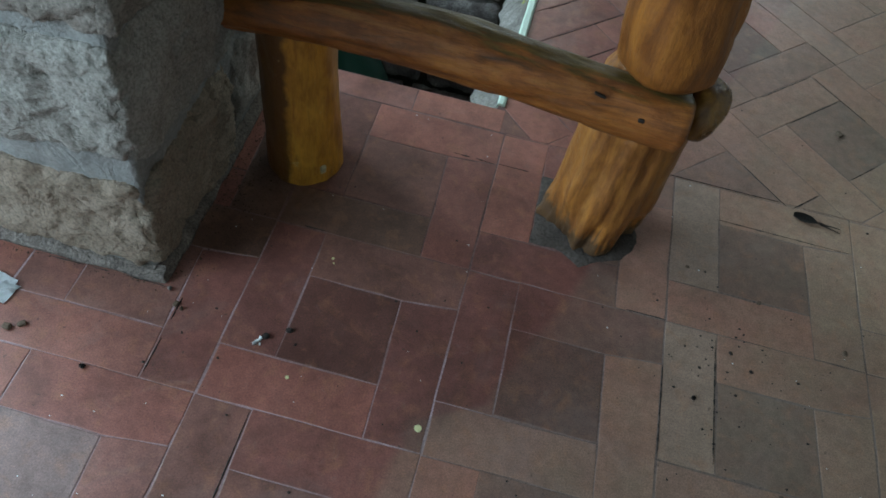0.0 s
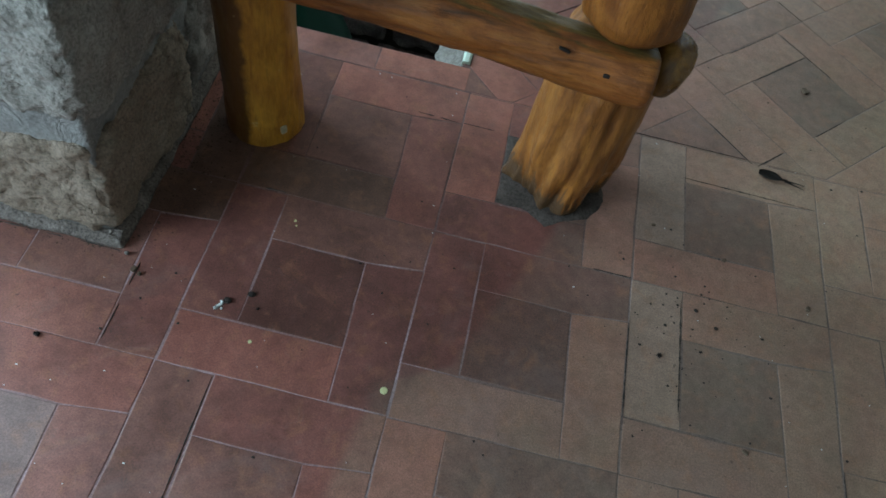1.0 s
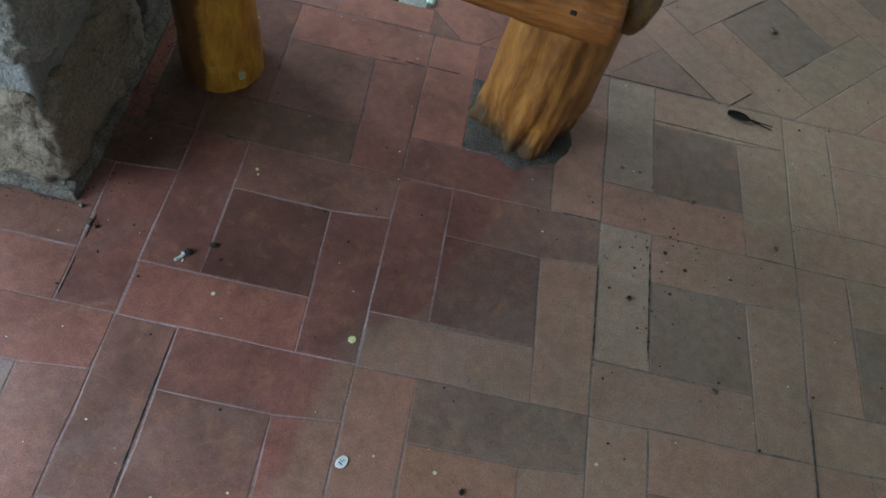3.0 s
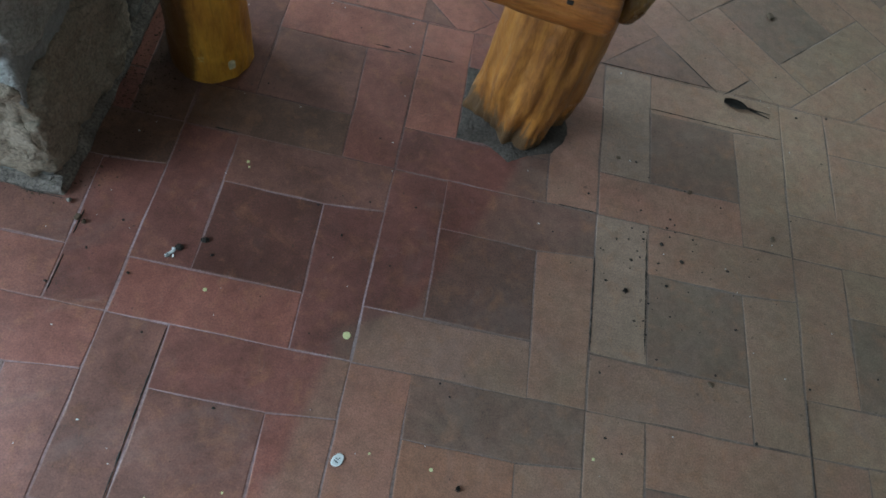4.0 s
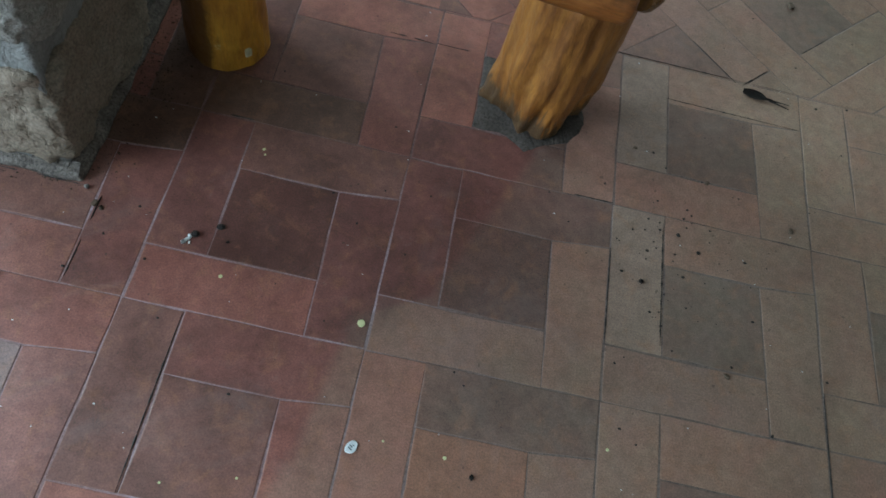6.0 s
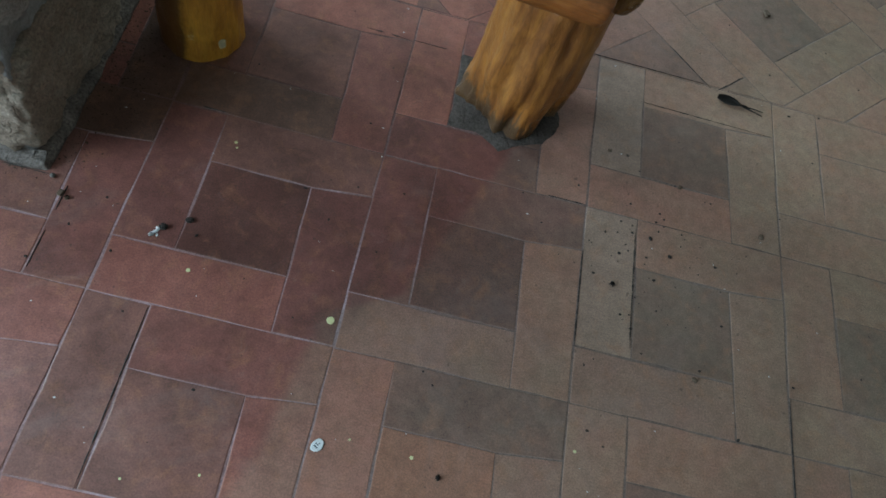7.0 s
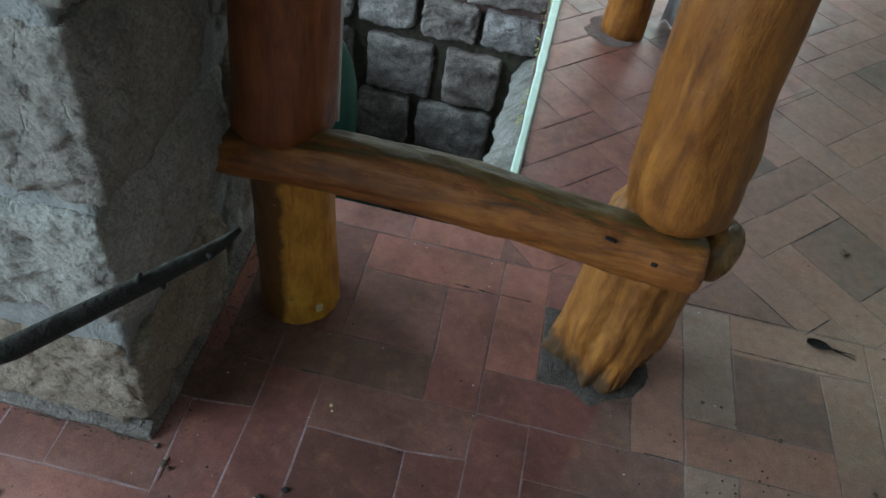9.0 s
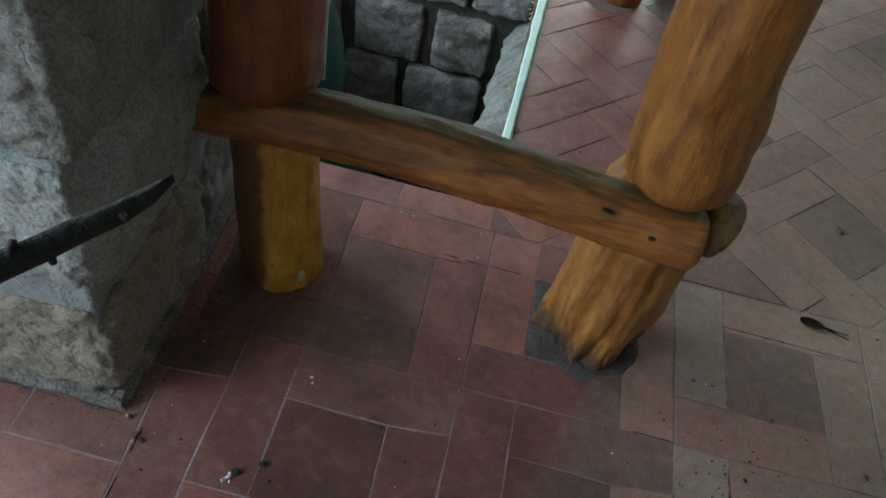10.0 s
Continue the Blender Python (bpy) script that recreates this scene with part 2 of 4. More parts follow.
def stone_material(name, stops, speck=0.5, lichen=(0.2, 0.22, 0.17), stained=0.4):
    m, nt, b = material(name, 0.88, 0.25)
    vec = position(nt)
    info = nt.nodes.new("ShaderNodeObjectInfo")
    base = ramp(nt, noisy(nt, vec, 9.0, 7.0, 0.65, 0.6), stops)
    base = mix(nt, 1.0, base, ramp(nt, info.outputs["Random"], [(0.0, (0.88, 0.86, 0.86)), (0.5, (1.0, 0.98, 0.95)), (1.0, (1.08, 1.0, 0.93))]), "MULTIPLY")
    base = mix(nt, 1.0, base, ramp(nt, noisy(nt, vec, 190.0, 4.0, 0.7), [(0.3, 1.0 - speck), (0.55, 1.0), (0.75, 1.0 + 0.5 * speck)]), "MULTIPLY")
    stain = ramp(nt, noisy(nt, vec, 14.0, 6.0, 0.7, 0.8), [(0.52, 0.0), (0.7, 1.0)])
    base = mix(nt, maths(nt, "MULTIPLY", stain, stained), base, lichen)
    vor = node(nt, "ShaderNodeTexVoronoi", Scale=60.0)
    nt.links.new(vec, vor.inputs["Vector"])
    vein = ramp(nt, noisy(nt, vec, 7.0, 5.0, 0.6, 1.2), [(0.47, 0.0), (0.5, 1.0), (0.53, 0.0)])
    base = mix(nt, maths(nt, "MULTIPLY", vein, 0.6 * stained), base, (0.13, 0.11, 0.10))
    rust = ramp(nt, noisy(nt, vec, 30.0, 4.0, 0.65), [(0.6, 0.0), (0.72, 1.0)])
    base = mix(nt, maths(nt, "MULTIPLY", rust, 0.25), base, (0.27, 0.21, 0.165))
    pit = ramp(nt, vor.outputs["Distance"], [(0.06, 1.0), (0.14, 0.0)])
    base = mix(nt, maths(nt, "MULTIPLY", pit, 0.5), base, (0.10, 0.09, 0.085))
    nt.links.new(base, b.inputs["Base Color"])
    h = maths(nt, "ADD", noisy(nt, vec, 55.0, 9.0, 0.75), maths(nt, "MULTIPLY", noisy(nt, vec, 210.0, 5.0, 0.75), 0.75))
    crack = maths(nt, "ABSOLUTE", maths(nt, "SUBTRACT", noisy(nt, vec, 11.0, 6.0, 0.6, 0.8), 0.5))
    crack = maths(nt, "MINIMUM", maths(nt, "MULTIPLY", crack, 12.0), 0.6)
    relief(nt, b, maths(nt, "ADD", maths(nt, "MULTIPLY", h, 0.75), maths(nt, "MULTIPLY", crack, 0.5)), 0.75, 0.010)
    return m


MAT_STONE = stone_material("pillar_stone", [(0.25, (0.30, 0.295, 0.272)), (0.5, (0.40, 0.395, 0.37)), (0.75, (0.48, 0.475, 0.45))], stained=0.22)
# slightly pinker, dimmed stone: weaker light on upper courses put into its colour
MAT_STONE_DIM = stone_material("pillar_stone_dim", [(0.25, (0.21, 0.20, 0.185)), (0.5, (0.29, 0.275, 0.255)), (0.75, (0.37, 0.355, 0.335))], stained=0.25)
MAT_STONE_WARM = stone_material("pillar_stone_warm", [(0.25, (0.26, 0.205, 0.155)), (0.5, (0.37, 0.305, 0.24)), (0.75, (0.45, 0.39, 0.32))], stained=0.25)
MAT_PIT = stone_material("pit_stone", [(0.32, (0.15, 0.125, 0.125)), (0.5, (0.36, 0.33, 0.33)), (0.68, (0.66, 0.64, 0.635))], 0.65, (0.10, 0.085, 0.08))
MAT_MORTAR = stone_material("blue_grey_mortar", [(0.25, (0.22, 0.235, 0.24)), (0.5, (0.30, 0.325, 0.335)), (0.75, (0.38, 0.40, 0.41))], 0.25, (0.16, 0.17, 0.17))
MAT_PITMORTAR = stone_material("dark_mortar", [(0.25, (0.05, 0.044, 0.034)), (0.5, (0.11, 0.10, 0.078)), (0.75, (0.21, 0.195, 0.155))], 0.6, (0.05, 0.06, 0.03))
MAT_FOOT = stone_material("crumbling_mortar", [(0.3, (0.10, 0.085, 0.075)), (0.5, (0.25, 0.22, 0.20)), (0.7, (0.42, 0.39, 0.36))], 0.75, (0.07, 0.055, 0.05))
MAT_RIM = stone_material("rough_render", [(0.3, (0.15, 0.14, 0.13)), (0.5, (0.32, 0.31, 0.29)), (0.7, (0.48, 0.47, 0.45))], 0.6, (0.16, 0.16, 0.09))
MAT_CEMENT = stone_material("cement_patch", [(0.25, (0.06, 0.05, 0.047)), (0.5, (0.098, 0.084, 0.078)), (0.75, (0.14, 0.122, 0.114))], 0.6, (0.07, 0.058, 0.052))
MAT_CEMENT_PALE = stone_material("cement_patch_pale", [(0.25, (0.15, 0.105, 0.10)), (0.5, (0.20, 0.15, 0.145)), (0.75, (0.25, 0.19, 0.185))], 0.5, (0.12, 0.09, 0.085))


def plain(name, colour, rough=0.6, vary=0.25, scale=30.0, bump=0.15, spec=0.4):
    m, nt, b = material(name, rough, spec)
    pos = position(nt)
    f = noisy(nt, pos, scale, 6.0, 0.65)
    base = mix(nt, 1.0, colour, ramp(nt, f, [(0.25, 1 - vary), (0.75, 1 + vary)]), "MULTIPLY")
    base = mix(nt, 1.0, base, ramp(nt, noisy(nt, pos, scale * 9, 3.0), [(0.3, 1 - 0.4 * vary), (0.7, 1 + 0.4 * vary)]), "MULTIPLY")
    nt.links.new(base, b.inputs["Base Color"])
    relief(nt, b, f, bump, 0.004)
    return m


MAT_MINT = plain("mint_painted_edge", (0.62, 0.78, 0.68), 0.5, 0.14, 25.0)
MAT_GREEN = plain("green_plastic", (0.012, 0.075, 0.05), 0.35, 0.2, 6.0, 0.05)
MAT_PLASTER = plain("plaster", (0.46, 0.465, 0.44), 0.8, 0.12, 5.0)
MAT_BOARD = plain("ceiling_board", (0.17, 0.16, 0.15), 0.7, 0.2, 6.0)
MAT_WHITE = plain("white_scrap", (0.68, 0.72, 0.74), 0.6, 0.15, 60.0)
MAT_LIME = plain("lime_paint", (0.62, 0.62, 0.34), 0.6, 0.15, 80.0)
MAT_BLACK = plain("charred_brown", (0.022, 0.018, 0.016), 0.6, 0.4, 120.0)
MAT_BARK = plain("grey_bark", (0.016, 0.014, 0.010), 0.85, 0.4, 160.0, 0.6)
MAT_CRUMB = plain("earth_crumb", (0.12, 0.085, 0.06), 0.9, 0.4, 150.0)
MAT_SOIL = plain("dark_soil", (0.085, 0.058, 0.042), 0.95, 0.6, 60.0)
MAT_CLEAR = plain("pale_grey", (0.55, 0.58, 0.62), 0.25, 0.15, 25.0)
MAT_SHEET = plain("clear_sheet", (0.75, 0.8, 0.85), 0.18, 0.06, 20.0, 0.1)
MAT_SHEET.node_tree.nodes["Principled BSDF"].inputs["Transmission Weight"].default_value = 0.35
MAT_SHEET.node_tree.nodes["Principled BSDF"].inputs["IOR"].default_value = 1.15
MAT_CHIP = plain("bare_wood", (0.48, 0.42, 0.27), 0.7, 0.3, 60.0)
MAT_MOSS = plain("yellow_lichen", (0.36, 0.36, 0.14), 0.95, 0.4, 140.0, 0.6)


# ---- building helpers ----
def finish(name, bm, mat, parent=None, label="", smooth=False):
    me = bpy.data.meshes.new(name)
    bmesh.ops.recalc_face_normals(bm, faces=bm.faces[:])
    bm.to_mesh(me)
    bm.free()
    me.materials.append(mat)
    if smooth:
        me.polygons.foreach_set("use_smooth", [True] * len(me.polygons))
    ob = new(name, me)
    ob.parent = parent
    if label:
        ob["label"] = label
    return ob


def part(name, bm, mat, parent, label="", smooth=False):
    return finish(name, bm, mat, parent, label, smooth)


def box_into(bm, x0, x1, y0, y1, z0, z1):
    v = [bm.verts.new(p) for p in ((x0, y0, z0), (x1, y0, z0), (x1, y1, z0), (x0, y1, z0), (x0, y0, z1), (x1, y0, z1), (x1, y1, z1), (x0, y1, z1))]
    for f in ((0, 3, 2, 1), (4, 5, 6, 7), (0, 1, 5, 4), (1, 2, 6, 5), (2, 3, 7, 6), (3, 0, 4, 7)):
        bm.faces.new([v[i] for i in f])


def slab(name, mat, *boxes):
    bm = bmesh.new()
    for bx in boxes:
        box_into(bm, *bx)
    return tagged(finish(name, bm, mat), kind="structure")


def fbm(p, octaves=4):
    return noise.fractal(p, 1.0, 2.0, octaves, noise_basis="PERLIN_ORIGINAL")


def stone_mesh(w, d, h, seed, cells=16, bulge=0.014, rough=0.009, square=8.0):
    """A roughly dressed block, centred: rounded corners, bulging broken faces and chipped arrises."""
    bm = bmesh.new()
    bmesh.ops.create_cube(bm, size=2.0)
    bmesh.ops.subdivide_edges(bm, edges=bm.edges[:], cuts=cells, use_grid_fill=True)
    off = Vector((seed * 3.17, seed * 1.71, seed * 2.43))
    for v in bm.verts:
        c = v.co
        k = (abs(c.x) ** square + abs(c.y) ** square + abs(c.z) ** square) ** (-1.0 / square)
        k = 1.0 + (k - 1.0) * 0.55
        n = c.normalized()
        p = Vector((c.x * w / 2, c.y * d / 2, c.z * h / 2)) * k
        q = p * 6.0 + off
        lift = bulge * fbm(q * 0.8, 2) + rough * fbm(q * 3.2, 4) + 0.5 * rough * abs(fbm(q * 7.0, 3))
        if cells > 20:
            # flaked layers and sharp little breaks on the near faces
            layer = fbm(Vector((q.x * 1.6, q.y * 1.6, q.z * 4.2)), 3) * 3.0
            lift += 0.0026 * (layer - math.floor(layer) - 0.5) + 0.0026 * fbm(q * 13.0, 3) - 0.006 * max(0.0, 0.03 - abs(fbm(q * 0.9 + off, 2))) / 0.03
        edge = max(0.0, sorted((abs(c.x), abs(c.y), abs(c.z)))[1] - 0.72) / 0.28
        lift -= 0.016 * edge * max(0.0, fbm(q * 2.1 + off, 3) + 0.15)
        v.co = p + n * lift
    return bm


def log_mesh(points, radii, seed, sides=56, step=0.012, rough=0.004, gnarl=0.0, ends=(0.006, 0.006)):
    """A log along a bent line, with its own thickness from place to place, an uneven bark-stripped skin and rounded ends."""
    pts, rad, run = [Vector(p) for p in points], list(radii), [0.0]
    for a, b in zip(pts, pts[1:]):
        run.append(run[-1] + (b - a).length)
    rings = max(4, int(run[-1] / step))
    bm, loops = bmesh.new(), []
    axis = (pts[-1] - pts[0]).normalized()
    side = axis.orthogonal().normalized()
    up = axis.cross(side)
    off = Vector((seed * 5.3, seed * 2.9, seed * 1.3))
    for i in range(rings + 1):
        s = run[-1] * i / rings
        c = np.array([np.interp(s, run, [p[k] for p in pts]) for k in range(3)])
        r = float(np.interp(s, run, rad))
        loop = []
        for j in range(sides):
            a = 2 * math.pi * j / sides
            n = side * math.cos(a) + up * math.sin(a)
            flute = fbm(Vector((math.cos(a) * 1.3, math.sin(a) * 1.3, s * 1.5)) + off, 3)
            skin = fbm(Vector((math.cos(a) * 3, math.sin(a) * 3, s * 9)) + off, 4)
            rr = r * (1 + 0.05 * flute) + rough * skin
            if gnarl:
                ridge = abs(fbm(Vector((math.cos(a) * 1.7, math.sin(a) * 1.7, s * 4.5)) + off * 2, 3))
                rr -= gnarl * max(0.0, 0.35 - ridge) * 2.0
            loop.append(bm.verts.new(Vector(c) + n * rr))
        loops.append(loop)
    for a, b in zip(loops, loops[1:]):
        for j in range(sides):
            bm.faces.new((a[j], a[(j + 1) % sides], b[(j + 1) % sides], b[j]))
    for loop, sign, depth in ((loops[0], -1, ends[0]), (loops[-1], 1, ends[1])):
        mid = sum((v.co for v in loop), Vector()) / sides
        inner = [bm.verts.new(mid + (v.co - mid) * 0.88 + axis * sign * depth) for v in loop]
        for j in range(sides):
            bm.faces.new((loop[j], loop[(j + 1) % sides], inner[(j + 1) % sides], inner[j]))
        bm.faces.new(inner)
    return bm


# ---- the shell: slab with the pit in it, inside a made-up unseen room with window openings ----
# PX0: the pit's unseen west edge, set to shade the far wall's lower left
PX0, PX1, PY0, PY1 = -0.72, 0.266, 0.775, 1.95
X0, X1, Y0, Y1, TOP = -3.0, 4.5, -3.5, 6.0, 2.9
floor = slab("floor", MAT_GROUT, (X0, X1, Y0, PY0, -0.12, -0.0003), (X0, X1, PY1, Y1, -0.12, -0.0003), (X0, PX0, PY0, PY1, -0.12, -0.0003), (PX1, X1, PY0, PY1, -0.12, -0.0003))
tagged(floor, "red clay tile floor with pale grout joints", "floor")
# made-up enclosure, out of view, to shape the light; plaster brightened for bounce
slab("unseen_wall_west", MAT_PLASTER, (X0 - 0.2, X0, Y0, -2.9, 0, TOP), (X0 - 0.2, X0, -0.6, 0.35, 0, TOP), (X0 - 0.2, X0, 2.35, Y1, 0, TOP), (X0 - 0.2, X0, 0.35, 2.35, 0, 0.85), (X0 - 0.2, X0, 0.35, 2.35, 2.55, TOP), (X0 - 0.2, X0, -2.9, -0.6, 0, 0.85), (X0 - 0.2, X0, -2.9, -0.6, 2.55, TOP))
slab("unseen_wall_east", MAT_PLASTER, (X1, X1 + 0.2, Y0, Y1, 0, TOP))
slab("unseen_wall_south", MAT_PLASTER, (X0 - 0.2, X1 + 0.2, Y0 - 0.2, Y0, 0, TOP))
slab("unseen_wall_north", MAT_PLASTER, (X0 - 0.2, -0.1, Y1, Y1 + 0.2, 0, TOP), (2.5, X1 + 0.2, Y1, Y1 + 0.2, 0, TOP), (-0.1, 2.5, Y1, Y1 + 0.2, 0, 0.9), (-0.1, 2.5, Y1, Y1 + 0.2, 2.6, TOP))
slab("unseen_ceiling", MAT_BOARD, (X0 - 0.2, X1 + 0.2, Y0 - 0.2, Y1 + 0.2, TOP, TOP + 0.15))
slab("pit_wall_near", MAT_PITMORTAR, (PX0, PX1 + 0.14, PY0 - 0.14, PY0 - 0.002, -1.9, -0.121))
# west side out of view, added where it blocks light from the far stones
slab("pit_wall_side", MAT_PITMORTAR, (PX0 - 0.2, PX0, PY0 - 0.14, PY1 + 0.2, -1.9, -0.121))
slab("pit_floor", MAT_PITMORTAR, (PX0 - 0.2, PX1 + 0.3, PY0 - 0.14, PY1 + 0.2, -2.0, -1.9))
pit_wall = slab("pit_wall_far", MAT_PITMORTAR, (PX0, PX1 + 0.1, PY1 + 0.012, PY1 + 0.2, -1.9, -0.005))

# battered side of the pit, of rough render, with lichen under the painted edge
bm = bmesh.new()
rows, cols = 40, 48
grid = []
for i in range(rows + 1):
    z = -0.006 - 1.9 * (i / rows) ** 1.3
    line = []
    for j in range(cols + 1):
        y = PY0 + (PY1 + 0.01 - PY0) * j / cols
        ledge = min(1.0, max(0.0, (-z - 0.24 * min(1.0, max(0.0, (y - 1.2) / 0.7))) / 0.07))
        x = PX1 + 0.017 * (y - 0.95) - 0.066 * ledge - 0.02 * min(1.0, -z) + 0.024 * fbm(Vector((y * 12, z * 12, 3.0)), 5) * min(1.0, -z / 0.1)
        line.append(bm.verts.new((x, y, z)))
    grid.append(line)
back = []
for line in (grid[0], grid[-1]):
    back.append([bm.verts.new((PX1 + 0.12, v.co.y, v.co.z)) for v in line])
for i in range(rows):
    for j in range(cols):
        bm.faces.new((grid[i][j], grid[i][j + 1], grid[i + 1][j + 1], grid[i + 1][j]))
for j in range(cols):
    bm.faces.new((grid[0][j], back[0][j], back[0][j + 1], grid[0][j + 1]))
    bm.faces.new((grid[-1][j], back[1][j], back[1][j + 1], grid[-1][j + 1]))
    bm.faces.new((back[0][j], back[1][j], back[1][j + 1], back[0][j + 1]))
tagged(finish("pit_wall_east", bm, MAT_RIM, smooth=True), "rough grey rendered side of the pit", kind="structure")

# painted edge round the pit's side
bm = bmesh.new()
n = 60
prev = None
for i in range(n + 1):
    y = PY0 + 0.012 + (PY1 + 0.6 - PY0) * i / n
    w = 0.0032 * fbm(Vector((y * 14, 1, 2)), 3)
    e, wide = PX1 + 0.012 * (y - 0.95) + w, 0.017 + 0.010 * (y - 0.95) - 1.6 * w
    ring = [bm.verts.new(p) for p in ((e - 0.003, y, -0.014), (e - 0.001, y, 0.005), (e + 0.003, y, 0.0075), (e + wide - 0.003, y, 0.0075), (e + wide + 0.001, y, 0.005), (e + wide + 0.003, y, -0.003))]
    if prev:
        for k in range(5):
            bm.faces.new((prev[k], prev[k + 1], ring[k + 1], ring[k]))
    else:
        bm.faces.new(ring)
    prev = ring
bm.faces.new(prev)
tagged(finish("trim", bm, MAT_MINT), "pale mint painted edging strip along the pit", "trim", kind="structure")

# lichen crumbs along the strip
bm = bmesh.new()
rng = random.Random(4)
for i in range(170):
    y = rng.choice((rng.uniform(0.8, 1.1), rng.uniform(1.1, 1.4), rng.uniform(1.5, 1.9)))
    x = PX1 + 0.014 * (y - 0.95) - abs(rng.gauss(0, 0.009)) - 0.003
    r = rng.uniform(0.0012, 0.0042)
    bmesh.ops.create_icosphere(bm, subdivisions=1, radius=r, matrix=Matrix.Translation((x, y, -0.012 - (PX1 - x) * 2)) @ Matrix.Diagonal((1, 1.4, 0.5, 1)))
tagged(finish("lichen", bm, MAT_MOSS), "crumbly yellow lichen along the painted edge", "lichen", kind="stuff")

# squared stones of the pit's far wall, bedded in dark mortar
PIT_ROWS = [(-0.083, -0.004, ((-0.62, -0.36), (-0.345, -0.02), (-0.005, 0.275))),
            (-0.252, -0.105, ((-0.62, -0.41), (-0.386, -0.178), (-0.150, 0.043), (0.066, 0.262))),
            (-0.522, -0.295, ((-0.66, -0.405), (-0.348, -0.100), (-0.050, 0.153))),
            (-0.770, -0.545, ((-0.75, -0.42), (-0.375, -0.172), (-0.136, 0.152))),
            (-1.00, -0.80, ((-0.72, -0.41), (-0.38, -0.13), (-0.1, 0.14))),
            (-1.25, -1.04, ((-0.7, -0.44), (-0.4, -0.2), (-0.16, 0.14)))]
for r, (z0, z1, spans) in enumerate(PIT_ROWS):
    for s, (a, b) in enumerate(spans):
        if b < PX0 + 0.05:
            continue
        ob = part("stone", stone_mesh(b - a, 0.12, z1 - z0, 11 + r * 5 + s, 26, 0.005, 0.007, 14.0), MAT_PIT, pit_wall, smooth=True)
        ob.location = ((a + b) / 2, PY1 + 0.040, (z0 + z1) / 2)
        ob.rotation_euler = (0, radians(random.uniform(-1.5, 1.5)), 0)

# ---- stone pillar ----
pillar = tagged(new("stone_pillar"), "rough squared stone pillar with blue-grey mortar joints on the tile floor", "pillar")
pillar.location = (-0.54, 0.36, 0)
PXA, PXB, PYA, PYB = -0.86, -0.245, 0.092, 0.64
LEAN_X = 0.05


def pillar_part(name, bm, mat, place, turn=0.0, label="", smooth=True):
    ob = part(name, bm, mat, pillar, label, smooth)
    ob.location = Vector(place) - pillar.location
    ob.rotation_euler = (0, 0, radians(turn))
    return ob


bm = bmesh.new()
bmesh.ops.create_cube(bm, size=1.0)
bmesh.ops.subdivide_edges(bm, edges=bm.edges[:], cuts=40, use_grid_fill=True)
for v in bm.verts:
    z = (v.co.z + 0.5) * TOP
    p = Vector(((PXA + PXB) / 2 + v.co.x * (PXB - PXA - 0.038), (PYA + PYB) / 2 + v.co.y * (PYB - PYA - 0.032), z))
    p += Vector((v.co.x, v.co.y, 0)).normalized() * 0.010 * fbm(p * 22, 5)
    v.co = p + Vector((LEAN_X * min(z, 1.2) + 0.0, 0, 0))
pillar_part("mortar_core", bm, MAT_MORTAR, (0, 0, 0), label="blue-grey mortar")

# courses: bottom, top, front split, side split
COURSES = [(0.022, 0.252, -0.62, 0.47), (0.292, 0.545, -0.575, 0.50), (0.565, 0.820, -0.60, 0.46), (0.839, 1.085, -0.54, 0.46), (1.102, 1.365, -0.62, 0.38),
           (1.382, 1.635, -0.55, 0.42), (1.652, 1.905, -0.6, 0.37), (1.922, 2.175, -0.56, 0.44), (2.192, 2.445, -0.6, 0.4), (2.462, 2.885, -0.57, 0.4)]
for i, (z0, z1, xs, ys) in enumerate(COURSES):
    dx = LEAN_X * min((z0 + z1) / 2, 1.2)
    h, zc, fine = z1 - z0, (z0 + z1) / 2, 58 if i < 4 else 10
    mat = MAT_STONE_WARM if i in (0, 4, 7) else MAT_STONE_DIM if i in (2, 3, 5) else MAT_STONE
    turn = (0.8, -1.2, 0.6, -0.5)[i % 4]
    w, d = PXB - xs - 0.004, ys - PYA - 0.012
    pillar_part("stone", stone_mesh(w, d, h, 31 + i, fine), mat, (PXB - w / 2 + dx, PYA + d / 2, zc), turn)
    w2 = xs - PXA - 0.012
    pillar_part("stone", stone_mesh(w2, d, h, 51 + i, 10), mat, (PXA + w2 / 2 + dx, PYA + d / 2, zc), -turn)
    d2 = PYB - ys - 0.012
    pillar_part("stone", stone_mesh(w, d2, h * 0.97, 71 + i, 24 if i < 4 else 8), MAT_STONE_WARM if i % 2 else MAT_STONE, (PXB - w / 2 + dx - 0.012, ys + d2 / 2, zc), -turn)
    pillar_part("stone", stone_mesh(w2, d2, h, 91 + i, 6), mat, (PXA + w2 / 2 + dx, ys + d2 / 2, zc), 0)

# mortar foot that has spread over the tiles
bm = bmesh.new()
prev = None
